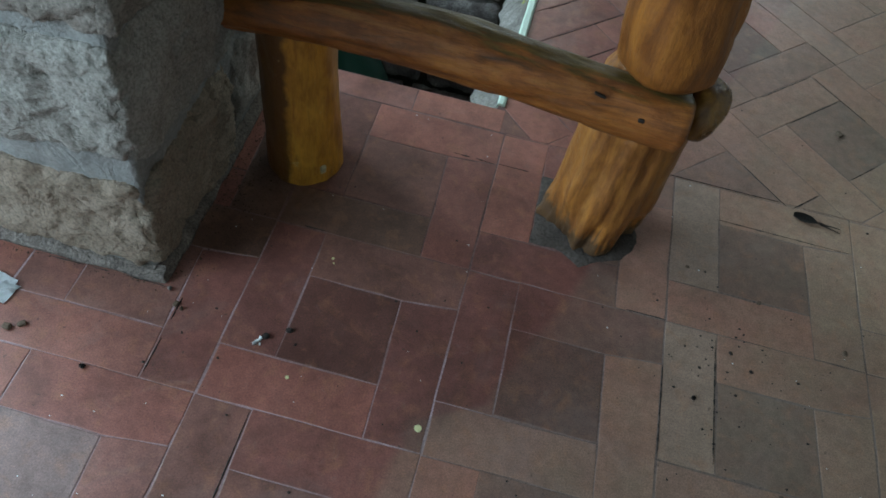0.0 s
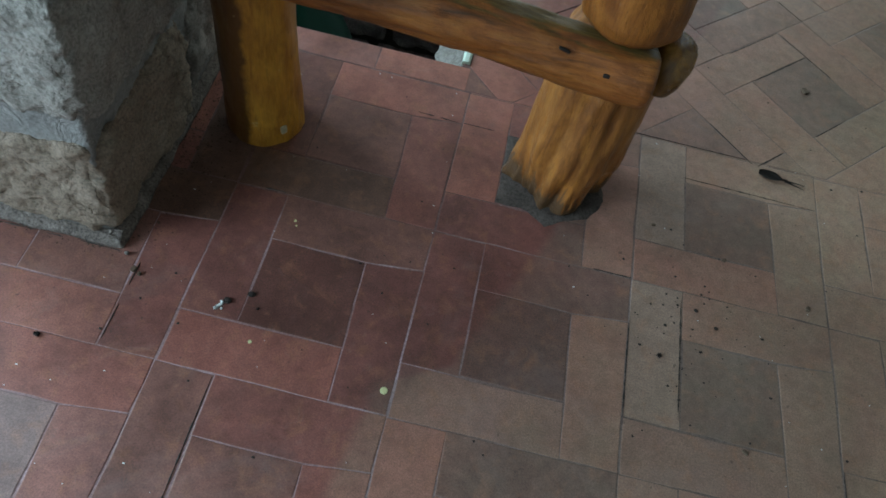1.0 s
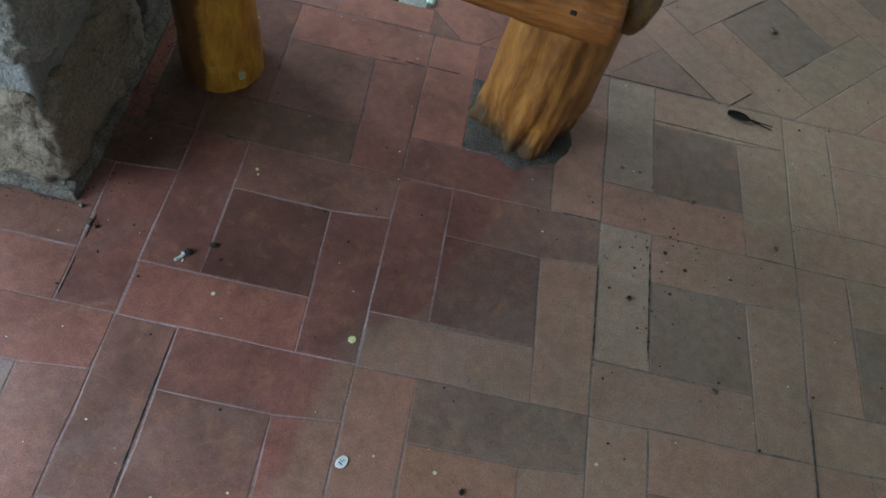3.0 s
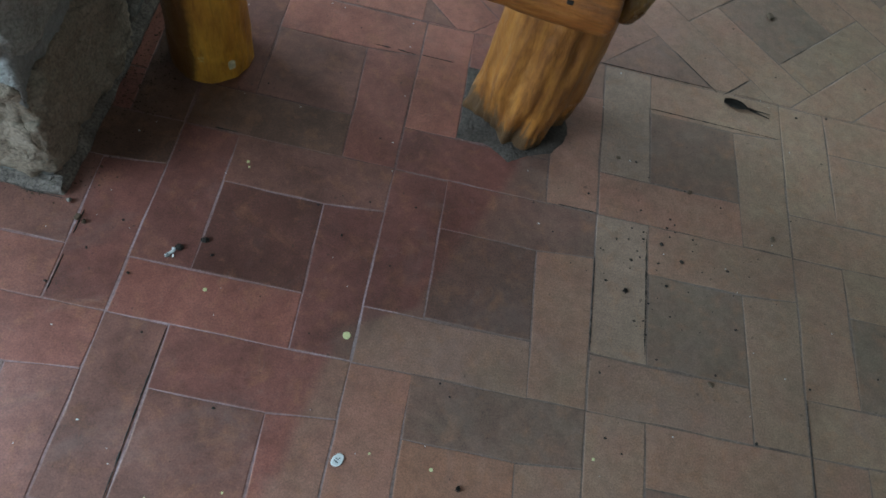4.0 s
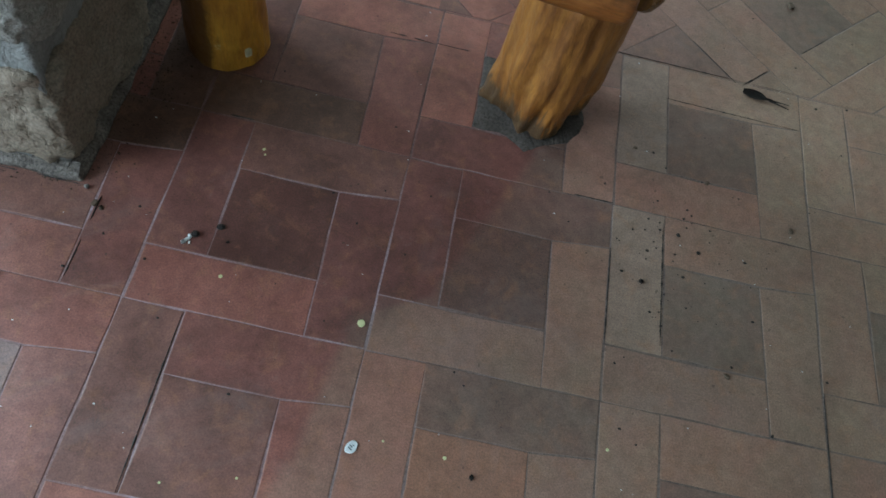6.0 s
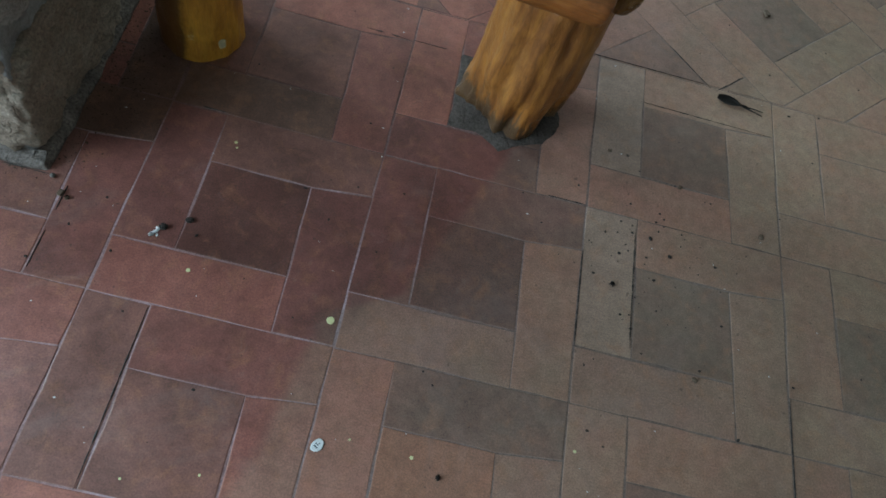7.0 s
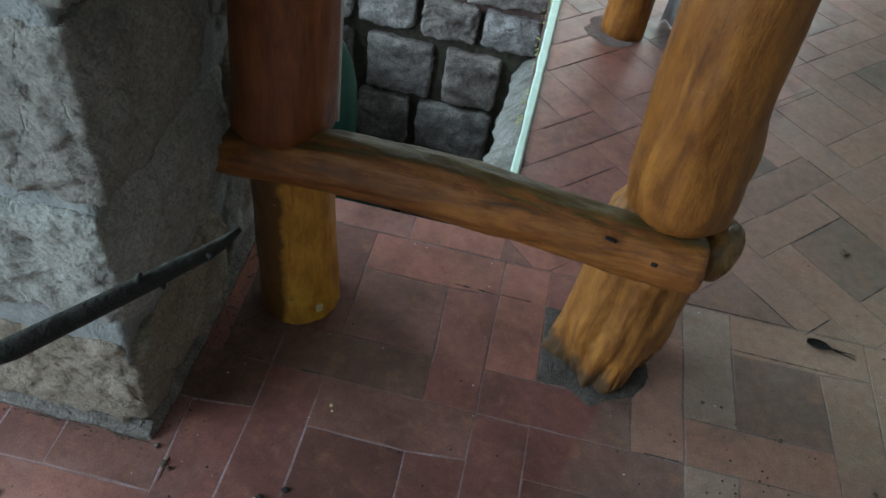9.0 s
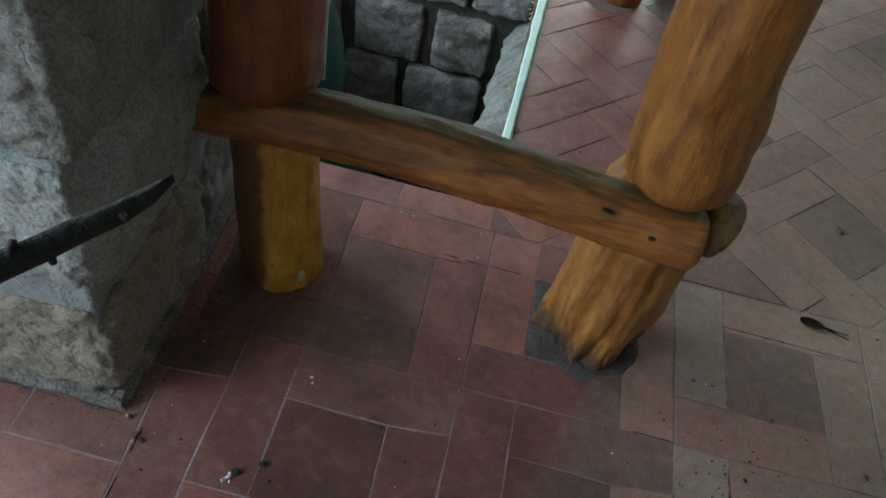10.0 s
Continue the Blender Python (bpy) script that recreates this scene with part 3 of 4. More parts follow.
for i in range(91):
    if i < 40:
        x, y, nx, ny = PXA + (PXB - PXA) * i / 40, PYA, 0.0, -1.0
    elif i < 50:
        a = math.pi / 2 * (i - 40) / 9
        x, y, nx, ny = PXB, PYA, math.sin(a), -math.cos(a)
    else:
        x, y, nx, ny = PXB, PYA + (PYB - PYA) * (i - 50) / 40, 1.0, 0.0
    spread = 0.006 + 0.004 * fbm(Vector((x * 18, y * 18, 5)), 4)
    ring = [bm.verts.new(p) for p in ((x - nx * 0.05, y - ny * 0.05, 0.001), (x + nx * spread, y + ny * spread, 0.001), (x + nx * spread * 0.7, y + ny * spread * 0.7, 0.010 + 0.010 * fbm(Vector((x * 40, y * 40, 1)), 3)), (x - nx * 0.02, y - ny * 0.02, 0.022))]
    if prev:
        for k in range(3):
            bm.faces.new((prev[k], prev[k + 1], ring[k + 1], ring[k]))
    prev = ring
pillar_part("mortar_foot", bm, MAT_FOOT, (0, 0, 0), label="crumbling mortar foot")

# ---- log railing ----
railing = tagged(new("log_railing"), "varnished round-log railing of two posts and a low rail", "railing")
railing.location = (0.2, 0.48, 0)


def rail_part(name, bm, mat, label=""):
    ob = part(name, bm, mat, railing, label, True)
    ob.location = -railing.location
    return ob


rail_part("post", log_mesh([(-0.102, 0.476, -0.01), (-0.107, 0.478, 0.12), (-0.118, 0.48, 0.39)], [0.079, 0.077, 0.073], 1, rough=0.003), MAT_YELLOW, "yellow varnished lower post")
rail_part("upper_post", log_mesh([(-0.130, 0.484, 0.45), (-0.125, 0.485, 0.55), (-0.121, 0.485, 0.68), (-0.119, 0.485, 1.2), (-0.119, 0.485, 2.86)], [0.087, 0.084, 0.0815, 0.079, 0.077], 2, step=0.03, rough=0.002), MAT_RED, "red-brown varnished post")
rail_part("rail", log_mesh([(-0.245, 0.436, 0.380), (-0.16, 0.436, 0.402), (-0.03, 0.4375, 0.418), (0.1, 0.443, 0.414), (0.2, 0.447, 0.405), (0.3, 0.450, 0.393), (0.4, 0.451, 0.380), (0.5, 0.449, 0.370), (0.592, 0.446, 0.365)], [0.036, 0.047, 0.053, 0.054, 0.054, 0.054, 0.054, 0.054, 0.053], 3, rough=0.005, ends=(0.018, 0.006)), MAT_RAIL, "low rail with a darker olive upper side")

ob = rail_part("worn_patch", stone_mesh(0.013, 0.006, 0.020, 17, 6, 0.001, 0.002, 2.6), MAT_CHIP, "pale worn patch in the varnish")
ob.location = Vector((-0.0475, 0.4265, 0.036)) - railing.location
ob.rotation_euler = (0, 0, radians(42))


def butt_mesh(sides=96, rings=64, high=0.445):
    """The gnarled foot of the post: leaning, flared, with long hollows, a split toe and ragged cavities at the ground."""
    def dent(a, at, wide):
        d = (a - at + math.pi) % (2 * math.pi) - math.pi
        return math.exp(-(d / wide) ** 2)

    bm, loops = bmesh.new(), []
    for i in range(rings + 1):
        z = -0.01 + (high + 0.01) * i / rings
        cx = float(np.interp(z, [0, 0.15, 0.3, 0.45], [0.520, 0.528, 0.535, 0.532]))
        cy = float(np.interp(z, [0, 0.15, 0.3, 0.45], [0.500, 0.512, 0.530, 0.542]))
        r = float(np.interp(z, [0, 0.03, 0.1, 0.2, 0.3, 0.36, 0.40, 0.45], [0.095, 0.099, 0.099, 0.100, 0.104, 0.096, 0.075, 0.06]))
        low = max(0.0, 1 - z / 0.11)
        loop = []
        for j in range(sides):
            a = 2 * math.pi * j / sides
            rr = r + 0.020 * dent(a, -1.62, 0.42) * max(0.0, 1 - z / 0.10)
            rr -= 0.015 * dent(a, 0.36 - 0.5 * (z - 0.25), 0.10) * max(0.0, 1 - abs(z - 0.26) / 0.1)
            rr -= 0.007 * dent(a, 0.85 - 1.2 * (z - 0.1), 0.25) * min(1.0, z / 0.05)
            rr -= 0.005 * dent(a, -0.62 + 0.8 * z, 0.16)
            rr -= 0.007 * dent(a, -0.12 + 1.3 * z, 0.07) * max(0.0, 1 - z / 0.30)
            rr -= low ** 0.7 * (0.024 * dent(a, -0.85, 0.30) + 0.013 * dent(a, -0.08, 0.12) + 0.045 * dent(a, 1.05, 0.3))
            rr += low * (0.012 * fbm(Vector((math.sin(a) * 6, math.cos(a) * 6, z * 9.0)), 4) - 0.014 * abs(fbm(Vector((math.sin(a) * 11, math.cos(a) * 11, z * 16.0)), 4)))
            q = Vector((math.sin(a) * 2.0, math.cos(a) * 2.0, z * 5.0))
            rr += 0.006 * fbm(q, 4) + 0.0028 * fbm(Vector((math.sin(a) * 9, math.cos(a) * 9, z * 7.0)), 4)
            loop.append(bm.verts.new((cx + rr * math.sin(a), cy - rr * math.cos(a), z)))
        loops.append(loop)
    for p, q in zip(loops, loops[1:]):
        for j in range(sides):
            bm.faces.new((p[j], p[(j + 1) % sides], q[(j + 1) % sides], q[j]))
    bm.faces.new(loops[0])
    bm.faces.new(loops[-1])
    return bm


rail_part("post", butt_mesh(), MAT_ROOT, "gnarled split butt of a post")
rail_part("upper_post", log_mesh([(0.534, 0.492, 0.455), (0.532, 0.494, 0.50), (0.521, 0.497, 0.60), (0.513, 0.498, 0.70), (0.507, 0.50, 0.82), (0.504, 0.50, 1.0), (0.502, 0.505, 2.86)], [0.086, 0.091, 0.0865, 0.0835, 0.081, 0.080, 0.076], 8, step=0.02, rough=0.003, ends=(0.014, 0.006)), MAT_POST, "amber varnished post")


def swelling(rx, ry, rz, seed):
    bm = bmesh.new()
    bmesh.ops.create_icosphere(bm, subdivisions=4, radius=1.0)
    for v in bm.verts:
        k = 1 + 0.10 * fbm(v.co * 1.3 + Vector((seed, 0, 0)), 2) + 0.03 * fbm(v.co * 4 + Vector((0, seed, 0)), 3)
        v.co = Vector((v.co.x * rx * k, v.co.y * ry * k, v.co.z * rz * k))
    return bm


ob = rail_part("burl", swelling(0.043, 0.060, 0.058, 5), MAT_BURL, "glossy burl")
ob.location = Vector((0.622, 0.498, 0.366)) - railing.location
ob.rotation_euler = (0, radians(18), 0)
ob = rail_part("burl", swelling(0.040, 0.060, 0.118, 9), MAT_POST)
ob.location = Vector((0.578, 0.500, 0.545)) - railing.location
# thin pale strip, placed to show along the post's outline from the camera
rail_part("pipe", log_mesh([(-0.0475, 0.515, 0.44), (-0.0445, 0.514, 0.7), (-0.0445, 0.513, 2.87)], [0.0045, 0.0045, 0.0045], 4, 12, 0.1, 0.0003, ends=(0, 0)), MAT_CLEAR, "thin pale strip along the post's edge")

for place, size, turn in (((0.438, 0.4065, 0.4155), (0.022, 0.007, 0.005), 14), ((0.516, 0.4005, 0.3895), (0.012, 0.008, 0.008), 0)):
    ob = rail_part("knot", stone_mesh(*size, 13, 6, 0.001, 0.0008, 2.6), MAT_BLACK, "dark split knot")
    ob.location = Vector(place) - railing.location
    ob.rotation_euler = (0, radians(turn), 0)

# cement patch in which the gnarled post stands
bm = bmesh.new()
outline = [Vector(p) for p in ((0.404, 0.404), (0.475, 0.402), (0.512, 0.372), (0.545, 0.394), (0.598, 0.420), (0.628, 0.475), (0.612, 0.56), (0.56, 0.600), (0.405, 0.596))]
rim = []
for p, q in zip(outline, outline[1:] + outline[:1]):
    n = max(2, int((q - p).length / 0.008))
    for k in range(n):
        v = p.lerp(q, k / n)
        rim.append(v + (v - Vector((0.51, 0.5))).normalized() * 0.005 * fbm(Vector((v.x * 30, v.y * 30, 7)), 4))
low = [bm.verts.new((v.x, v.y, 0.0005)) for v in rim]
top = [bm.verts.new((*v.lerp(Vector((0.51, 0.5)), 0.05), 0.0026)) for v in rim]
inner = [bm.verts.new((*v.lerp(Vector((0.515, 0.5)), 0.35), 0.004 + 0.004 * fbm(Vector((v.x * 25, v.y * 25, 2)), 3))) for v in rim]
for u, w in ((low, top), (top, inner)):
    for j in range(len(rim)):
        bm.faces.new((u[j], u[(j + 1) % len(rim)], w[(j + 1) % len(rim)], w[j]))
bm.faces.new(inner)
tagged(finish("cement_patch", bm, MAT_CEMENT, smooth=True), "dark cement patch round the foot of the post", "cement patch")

# far post beyond the pit, with its own cement patch
far_post = tagged(new("wooden_post"), "amber varnished log post standing beyond the pit", "post")
far_post.location = (0.514, 1.808, 0)
part("trunk", log_mesh([(0, 0, -0.004), (0.0, 0, 0.5), (0.01, 0, 2.88)], [0.070, 0.068, 0.066], 14, step=0.03, rough=0.002), MAT_POST, far_post, "", True)
bm = bmesh.new()
ring0 = [bm.verts.new((0.478 + (0.078 + 0.02 * fbm(Vector((math.cos(j * math.pi / 16) * 2, math.sin(j * math.pi / 16) * 2, 17)), 2)) * math.cos(j * math.pi / 16), 1.785 + 0.095 * math.sin(j * math.pi / 16), 0.0011)) for j in range(32)]
mid = bm.verts.new((0.512, 1.808, 0.004))
for j in range(32):
    bm.faces.new((ring0[j], ring0[(j + 1) % 32], mid))
tagged(finish("cement_patch", bm, MAT_CEMENT_PALE), "grey cement patch round the far post", "cement patch")

# green tank down in the pit
tank = tagged(new("container"), "dark green plastic container with sloping shoulders standing in the pit", "container")
tank.location = (-0.331, 1.4, -1.9)
bm = bmesh.new()
prof = [(0.0, 1.915), (0.03, 1.905), (0.05, 1.88), (0.074, 1.815), (0.087, 1.74), (0.093, 1.64), (0.090, 1.57), (0.092, 1.50), (0.15, 1.38), (0.188, 1.28), (0.188, 0.04), (0.18, 0.0), (0.0, 0.0)]
loops = [[bm.verts.new((r * math.cos(2 * math.pi * k / 48), r * math.sin(2 * math.pi * k / 48), z)) for k in range(48)] if r else [bm.verts.new((0, 0, z))] for r, z in prof]
for a, b in zip(loops, loops[1:]):
    for k in range(48):
        q = [a[k % len(a)], a[(k + 1) % len(a)], b[(k + 1) % len(b)], b[k % len(b)]]
        bm.faces.new(list(dict.fromkeys(q)))
part("shell", bm, MAT_GREEN, tank, "", True)

# clear plastic sheet hanging beside the far post
bm = bmesh.new()
prev = None
for i in range(41):
    s = i / 40
    x = 0.632 + 0.30 * s
    fold = 0.022 * math.sin(s * 38.0) + 0.02 * math.sin(s * 15.0 + 1.0)
    ring = [bm.verts.new((x + 0.012 * math.sin(k * 1.1 + s * 9), 1.885 + fold * (1.0 - 0.05 * k) + 0.015 * k, 0.004 + 0.16 * k)) for k in range(9)]
    if prev:
        for k in range(8):
            bm.faces.new((prev[k], prev[k + 1], ring[k + 1], ring[k]))
    prev = ring
bmesh.ops.solidify(bm, geom=bm.faces[:], thickness=0.0015)
tagged(finish("plastic_sheet", bm, MAT_SHEET, smooth=True), "clear crumpled plastic sheet hanging to the floor beside a post", "plastic sheet")

# ---- floor debris ----
def blob(name, label, category, place, size, mat, seed, turn=0.0, group=""):
    bm = stone_mesh(size[0], size[1], size[2], seed, 7, 0.3 * min(size), 0.3 * min(size), 2.6)
    ob = tagged(finish(name, bm, mat, smooth=True), label, category, group)
    ob.location = (place[0], place[1], size[2] * 0.42)
    ob.rotation_euler = (0, 0, radians(turn))
    return ob


def spot(name, label, category, place, r, mat, seed, stretch=1.0, turn=0.0, high=0.0009):
    """A thin flake or dried drop with an uneven round outline."""
    bm = bmesh.new()
    rim = []
    for j in range(22):
        a = 2 * math.pi * j / 22
        q = r * (1 + 0.13 * noise.noise(Vector((math.cos(a) * 1.4, math.sin(a) * 1.4, seed))))
        rim.append((q * math.cos(a) * stretch, q * math.sin(a)))
    low = [bm.verts.new((x, y, 0.0)) for x, y in rim]
    top = [bm.verts.new((x * 0.9, y * 0.9, high)) for x, y in rim]
    for j in range(22):
        bm.faces.new((low[j], low[(j + 1) % 22], top[(j + 1) % 22], top[j]))
    bm.faces.new(top)
    ob = tagged(finish(name, bm, mat), label, category)
    ob.location = (place[0], place[1], 0.0012)
    ob.rotation_euler = (0, 0, radians(turn))
    return ob


spot("paint_spot", "round pale lime paint spot on a tile", "paint spot", (0.284, -0.059), 0.0068, MAT_LIME, 3)
for k, (x, y, s) in enumerate(((0.459, -0.251, 0.0032), (0.055, -0.372, 0.002), (0.16, -0.344, 0.002), (0.035, 0.239, 0.003), (0.04, 0.228, 0.002), (0.038, -0.031, 0.0035), (0.717, -0.183, 0.0027), (0.36, -0.245, 0.002))):
    spot("paint_spot", "small pale lime paint spot on a tile", "paint spot", (x, y), s, MAT_LIME, 20 + k)
disc = spot("paper_disc", "small white oval paper disc with a dark mark", "disc", (0.314, -0.264), 0.0088, MAT_WHITE, 7, 1.3, 60, 0.0012)
bm = bmesh.new()
for x, y, w, h in ((-0.0035, 0.0, 0.0022, 0.007), (0.0005, 0.001, 0.0016, 0.006), (0.0035, -0.001, 0.0014, 0.003)):
    box_into(bm, x - w / 2, x + w / 2, y - h / 2, y + h / 2, 0.0, 0.0005)
mk = part("mark", bm, plain("dark_mark", (0.12, 0.15, 0.16), 0.6), disc, "dark grey mark")
mk.location = (0, 0, 0.0011)
for k, (x, y, sx, sy) in enumerate(((-0.041, 0.017, 0.009, 0.004), (-0.036, 0.024, 0.011, 0.0045), (-0.031, 0.018, 0.006, 0.004), (-0.034, 0.031, 0.007, 0.004))):
    blob("crumb", "white dropping crumb on a tile joint", "crumb", (x, y), (sx, sy, 0.0035), MAT_WHITE, 40 + k, k * 50, "white crumbs")
blob("crumb", "dark earth crumb beside white crumbs", "crumb", (-0.026, 0.036), (0.012, 0.010, 0.007), MAT_BLACK, 44, 20)
bm = bmesh.new()
grid = [[bm.verts.new(((i / 9 - 0.5) * 0.09 + 0.004 * fbm(Vector((i, j * 0.7, 3)), 2), (j / 6 - 0.5) * 0.05 + 0.006 * fbm(Vector((i * 0.5, j, 8)), 2), 0.006 + 0.010 * abs(fbm(Vector((i * 0.55, j * 0.6, 5)), 2)))) for j in range(7)] for i in range(10)]
for i in range(9):
    for j in range(6):
        if i + j < 13:
            bm.faces.new((grid[i][j], grid[i + 1][j], grid[i + 1][j + 1], grid[i][j + 1]))
bmesh.ops.solidify(bm, geom=bm.faces[:], thickness=0.0006)
bmesh.ops.delete(bm, geom=[v for v in bm.verts if not v.link_faces], context="VERTS")
scrap = tagged(finish("paper_scrap", bm, MAT_WHITE), "crumpled white paper scrap beside the pillar", "paper")
scrap.location, scrap.rotation_euler = (-0.527, -0.004, -0.004), (0, 0, radians(-12))
blob("pebble", "pale pebble at the pillar's corner", "pebble", (-0.230, 0.080), (0.010, 0.009, 0.007), MAT_RIM, 47)
for k, (x, y, s) in enumerate(((-0.458, -0.076, 0.016), (-0.437, -0.064, 0.015), (-0.205, 0.052, 0.014), (-0.192, 0.046, 0.010), (0.921, -0.009, 0.013), (0.737, 0.446, 0.009), (0.888, 0.399, 0.009), (1.059, 0.329, 0.012), (1.100, 0.984, 0.02), (0.775, 0.445, 0.006), (0.01, 0.06, 0.012), (0.03, 0.035, 0.007), (-0.30, -0.11, 0.008), (-0.17, 0.0, 0.006), (0.87, 0.23, 0.007), (0.84, 0.17, 0.006), (1.0, -0.1, 0.006), (0.505, -0.272, 0.009), (0.72, -0.03, 0.005), (0.77, 0.21, 0.007), (0.80, 0.06, 0.006), (0.76, 0.14, 0.005), (0.74, 0.25, 0.006), (0.83, 0.26, 0.007))):
    blob("earth_crumb", "dry brown earth crumb on the floor", "crumb", (x, y), (s, s * 0.7, s * 0.4), MAT_CRUMB if k < 9 else MAT_BLACK, 60 + k, k * 37, "earth crumbs")

bm = bmesh.new()
crumbs = random.Random(12)
for k in range(150):
    if k < 55:
        x, y = crumbs.gauss(0.84, 0.09), crumbs.gauss(0.2, 0.09)
    else:
        x, y = crumbs.uniform(-0.5, 1.5), crumbs.uniform(-0.45, 1.2)
    if x < -0.2 and y > 0.06 or y > 0.74 and x < 0.3:
        continue
    r = crumbs.uniform(0.0009, 0.0028)
    bmesh.ops.create_icosphere(bm, subdivisions=1, radius=r, matrix=Matrix.Translation((x, y, 0.0009 + 0.4 * r)) @ Matrix.Diagonal((crumbs.uniform(0.7, 1.5), 1, 0.5, 1)))
tagged(finish("floor_crumbs", bm, MAT_BLACK), "scattered tiny dark crumbs on the tiles", "crumbs", kind="stuff")
bm = bmesh.new()
for k in range(70):
    x, y = crumbs.uniform(-0.45, 1.2), crumbs.uniform(-0.4, 0.7)
    if x < -0.2 and y > 0.06:
        continue
    r = crumbs.uniform(0.0006, 0.0014)
    bmesh.ops.create_icosphere(bm, subdivisions=1, radius=r, matrix=Matrix.Translation((x, y, 0.0008 + 0.4 * r)) @ Matrix.Diagonal((crumbs.uniform(0.7, 2.2), 1, 0.5, 1)))
tagged(finish("plaster_crumbs", bm, MAT_WHITE), "scattered tiny pale plaster crumbs on the tiles", "crumbs", kind="stuff")

# earth that has gathered in the corner between the pillar and the post, and along the pillar's foot
bm = bmesh.new()
for k in range(1000):
    if k < 450:
        x, y = -0.238 + abs(crumbs.gauss(0, 0.035)), crumbs.uniform(0.10, 0.60)
    elif k < 640:
        x, y = crumbs.uniform(-0.80, -0.24), 0.083 - abs(crumbs.gauss(0, 0.008))
    else:
        x, y = crumbs.gauss(-0.18, 0.035), crumbs.gauss(0.37, 0.07)
    if math.hypot(x + 0.103, y - 0.477) < 0.08:
        continue
    r = crumbs.uniform(0.0004, 0.0011) * crumbs.choice((1, 1, 1, 2))
    bmesh.ops.create_icosphere(bm, subdivisions=1, radius=r, matrix=Matrix.Translation((x, y, 0.0008 + 0.4 * r)) @ Matrix.Diagonal((crumbs.uniform(0.7, 1.6), 1, 0.6, 1)))
tagged(finish("earth_litter", bm, MAT_SOIL), "dark brown earth crumbs gathered along the pillar's foot", "earth", kind="stuff")

# curled dead leaf
leaf = tagged(new("dead_leaf"), "curled blackened dead leaf lying on a tile", "leaf")
leaf.location = (1.0, 0.665, 0.0)
bm = bmesh.new()
prev = None
for i in range(15):
    t = i / 14
    x = -0.030 + 0.075 * t
    w = 0.014 * (math.sin(math.pi * min(1.0, t * 1.25 + 0.12)) ** 0.7 if t < 0.68 else 0.25 * (1.0 - t) + 0.08) + 0.0025 * noise.noise(Vector((t * 9, 0, 1)))
    ring = [bm.verts.new((x, w * s, 0.002 + 0.005 * s * s + 0.002 * noise.noise(Vector((t * 7, s * 3, 2))))) for s in (-1, -0.5, 0, 0.5, 1)]
    if prev:
        for k in range(4):
            bm.faces.new((prev[k], prev[k + 1], ring[k + 1], ring[k]))
    prev = ring
bmesh.ops.solidify(bm, geom=bm.faces[:], thickness=0.0012)
ob = part("blade", bm, MAT_BLACK, leaf, "", True)
ob.rotation_euler = (0, 0, radians(-8))
for k in (-1, 1):
    ob = part("stalk", log_mesh([(0.03, 0, 0.003), (0.055, k * 0.004, 0.004), (0.075, k * 0.006, 0.003)], [0.0016, 0.0012, 0.0008], 3 + k, 6, 0.006, 0.0002, ends=(0, 0)), MAT_BLACK, leaf)
    ob.rotation_euler = (0, 0, radians(-8))

# ---- floor tiles: pinwheels of a square and four long tiles, straight and then diagonal ----
U, GAP = 0.1, 0.0008
rng = random.Random(9)


def clip(poly, a, b, c):
    """The part of a polygon where a x + b y >= c."""
    out = []
    for p, q in zip(poly, poly[1:] + poly[:1]):
        dp, dq = a * p[0] + b * p[1] - c, a * q[0] + b * q[1] - c
        if dp >= 0:
            out.append(p)
        if (dp < 0) != (dq < 0):
            t = dp / (dp - dq)
            out.append((p[0] + t * (q[0] - p[0]), p[1] + t * (q[1] - p[1])))
    return out


def tile(poly, mat, gap=GAP):
    """One tile with worn, slightly wavy arrises; poly runs anticlockwise."""
    c = Vector((sum(p[0] for p in poly), sum(p[1] for p in poly))) / len(poly)
    rim = []
    for p, q in zip(poly, poly[1:] + poly[:1]):
        p, q = Vector(p), Vector(q)
        n = max(1, int((q - p).length / 0.04))
        for k in range(n):
            v = p.lerp(q, k / n)
            inward = (c - v).normalized()
            rim.append(v + inward * (gap * 1.2 + rng.uniform(-0.0006, 0.0018)))
    h = rng.uniform(0.0, 0.0005)
    tilt = (rng.uniform(-0.002, 0.002), rng.uniform(-0.002, 0.002))
    bm = bmesh.new()
    lift = lambda v: h + tilt[0] * (v.x - c.x) + tilt[1] * (v.y - c.y)
    low = [bm.verts.new((v.x, v.y, -0.0075)) for v in rim]
    mid = [bm.verts.new((v.x, v.y, lift(v) - 0.0005)) for v in rim]
    top = [bm.verts.new((*(v + (c - v).normalized() * 0.0015), lift(v))) for v in rim]
    for a, b in ((low, mid), (mid, top)):
        for k in range(len(rim)):
            bm.faces.new((a[k], a[(k + 1) % len(rim)], b[(k + 1) % len(rim)], b[k]))
    bm.faces.new(top)
    return part("tile", bm, mat, floor)


# wine tiles carry the post's shade in tone; umber by pillar, dirt and shade
TONES = {(-1, 0, 3): MAT_OLIVE, (-1, 1, 2): MAT_OLIVE, (0, 0, 2): MAT_MAROON, (1, 0, 4): MAT_MAROON, (1, 0, 3): MAT_MAROON, (0, 0, 3): MAT_MID, (0, 1, 1): MAT_OLIVE, (0, -1, 4): MAT_MID, (1, 1, 1): MAT_MAROON, (2, 0, 4): MAT_PALE, (2, 1, 4): MAT_PALE, (1, -1, 3): MAT_MID, (0, 1, 4): MAT_DARK}
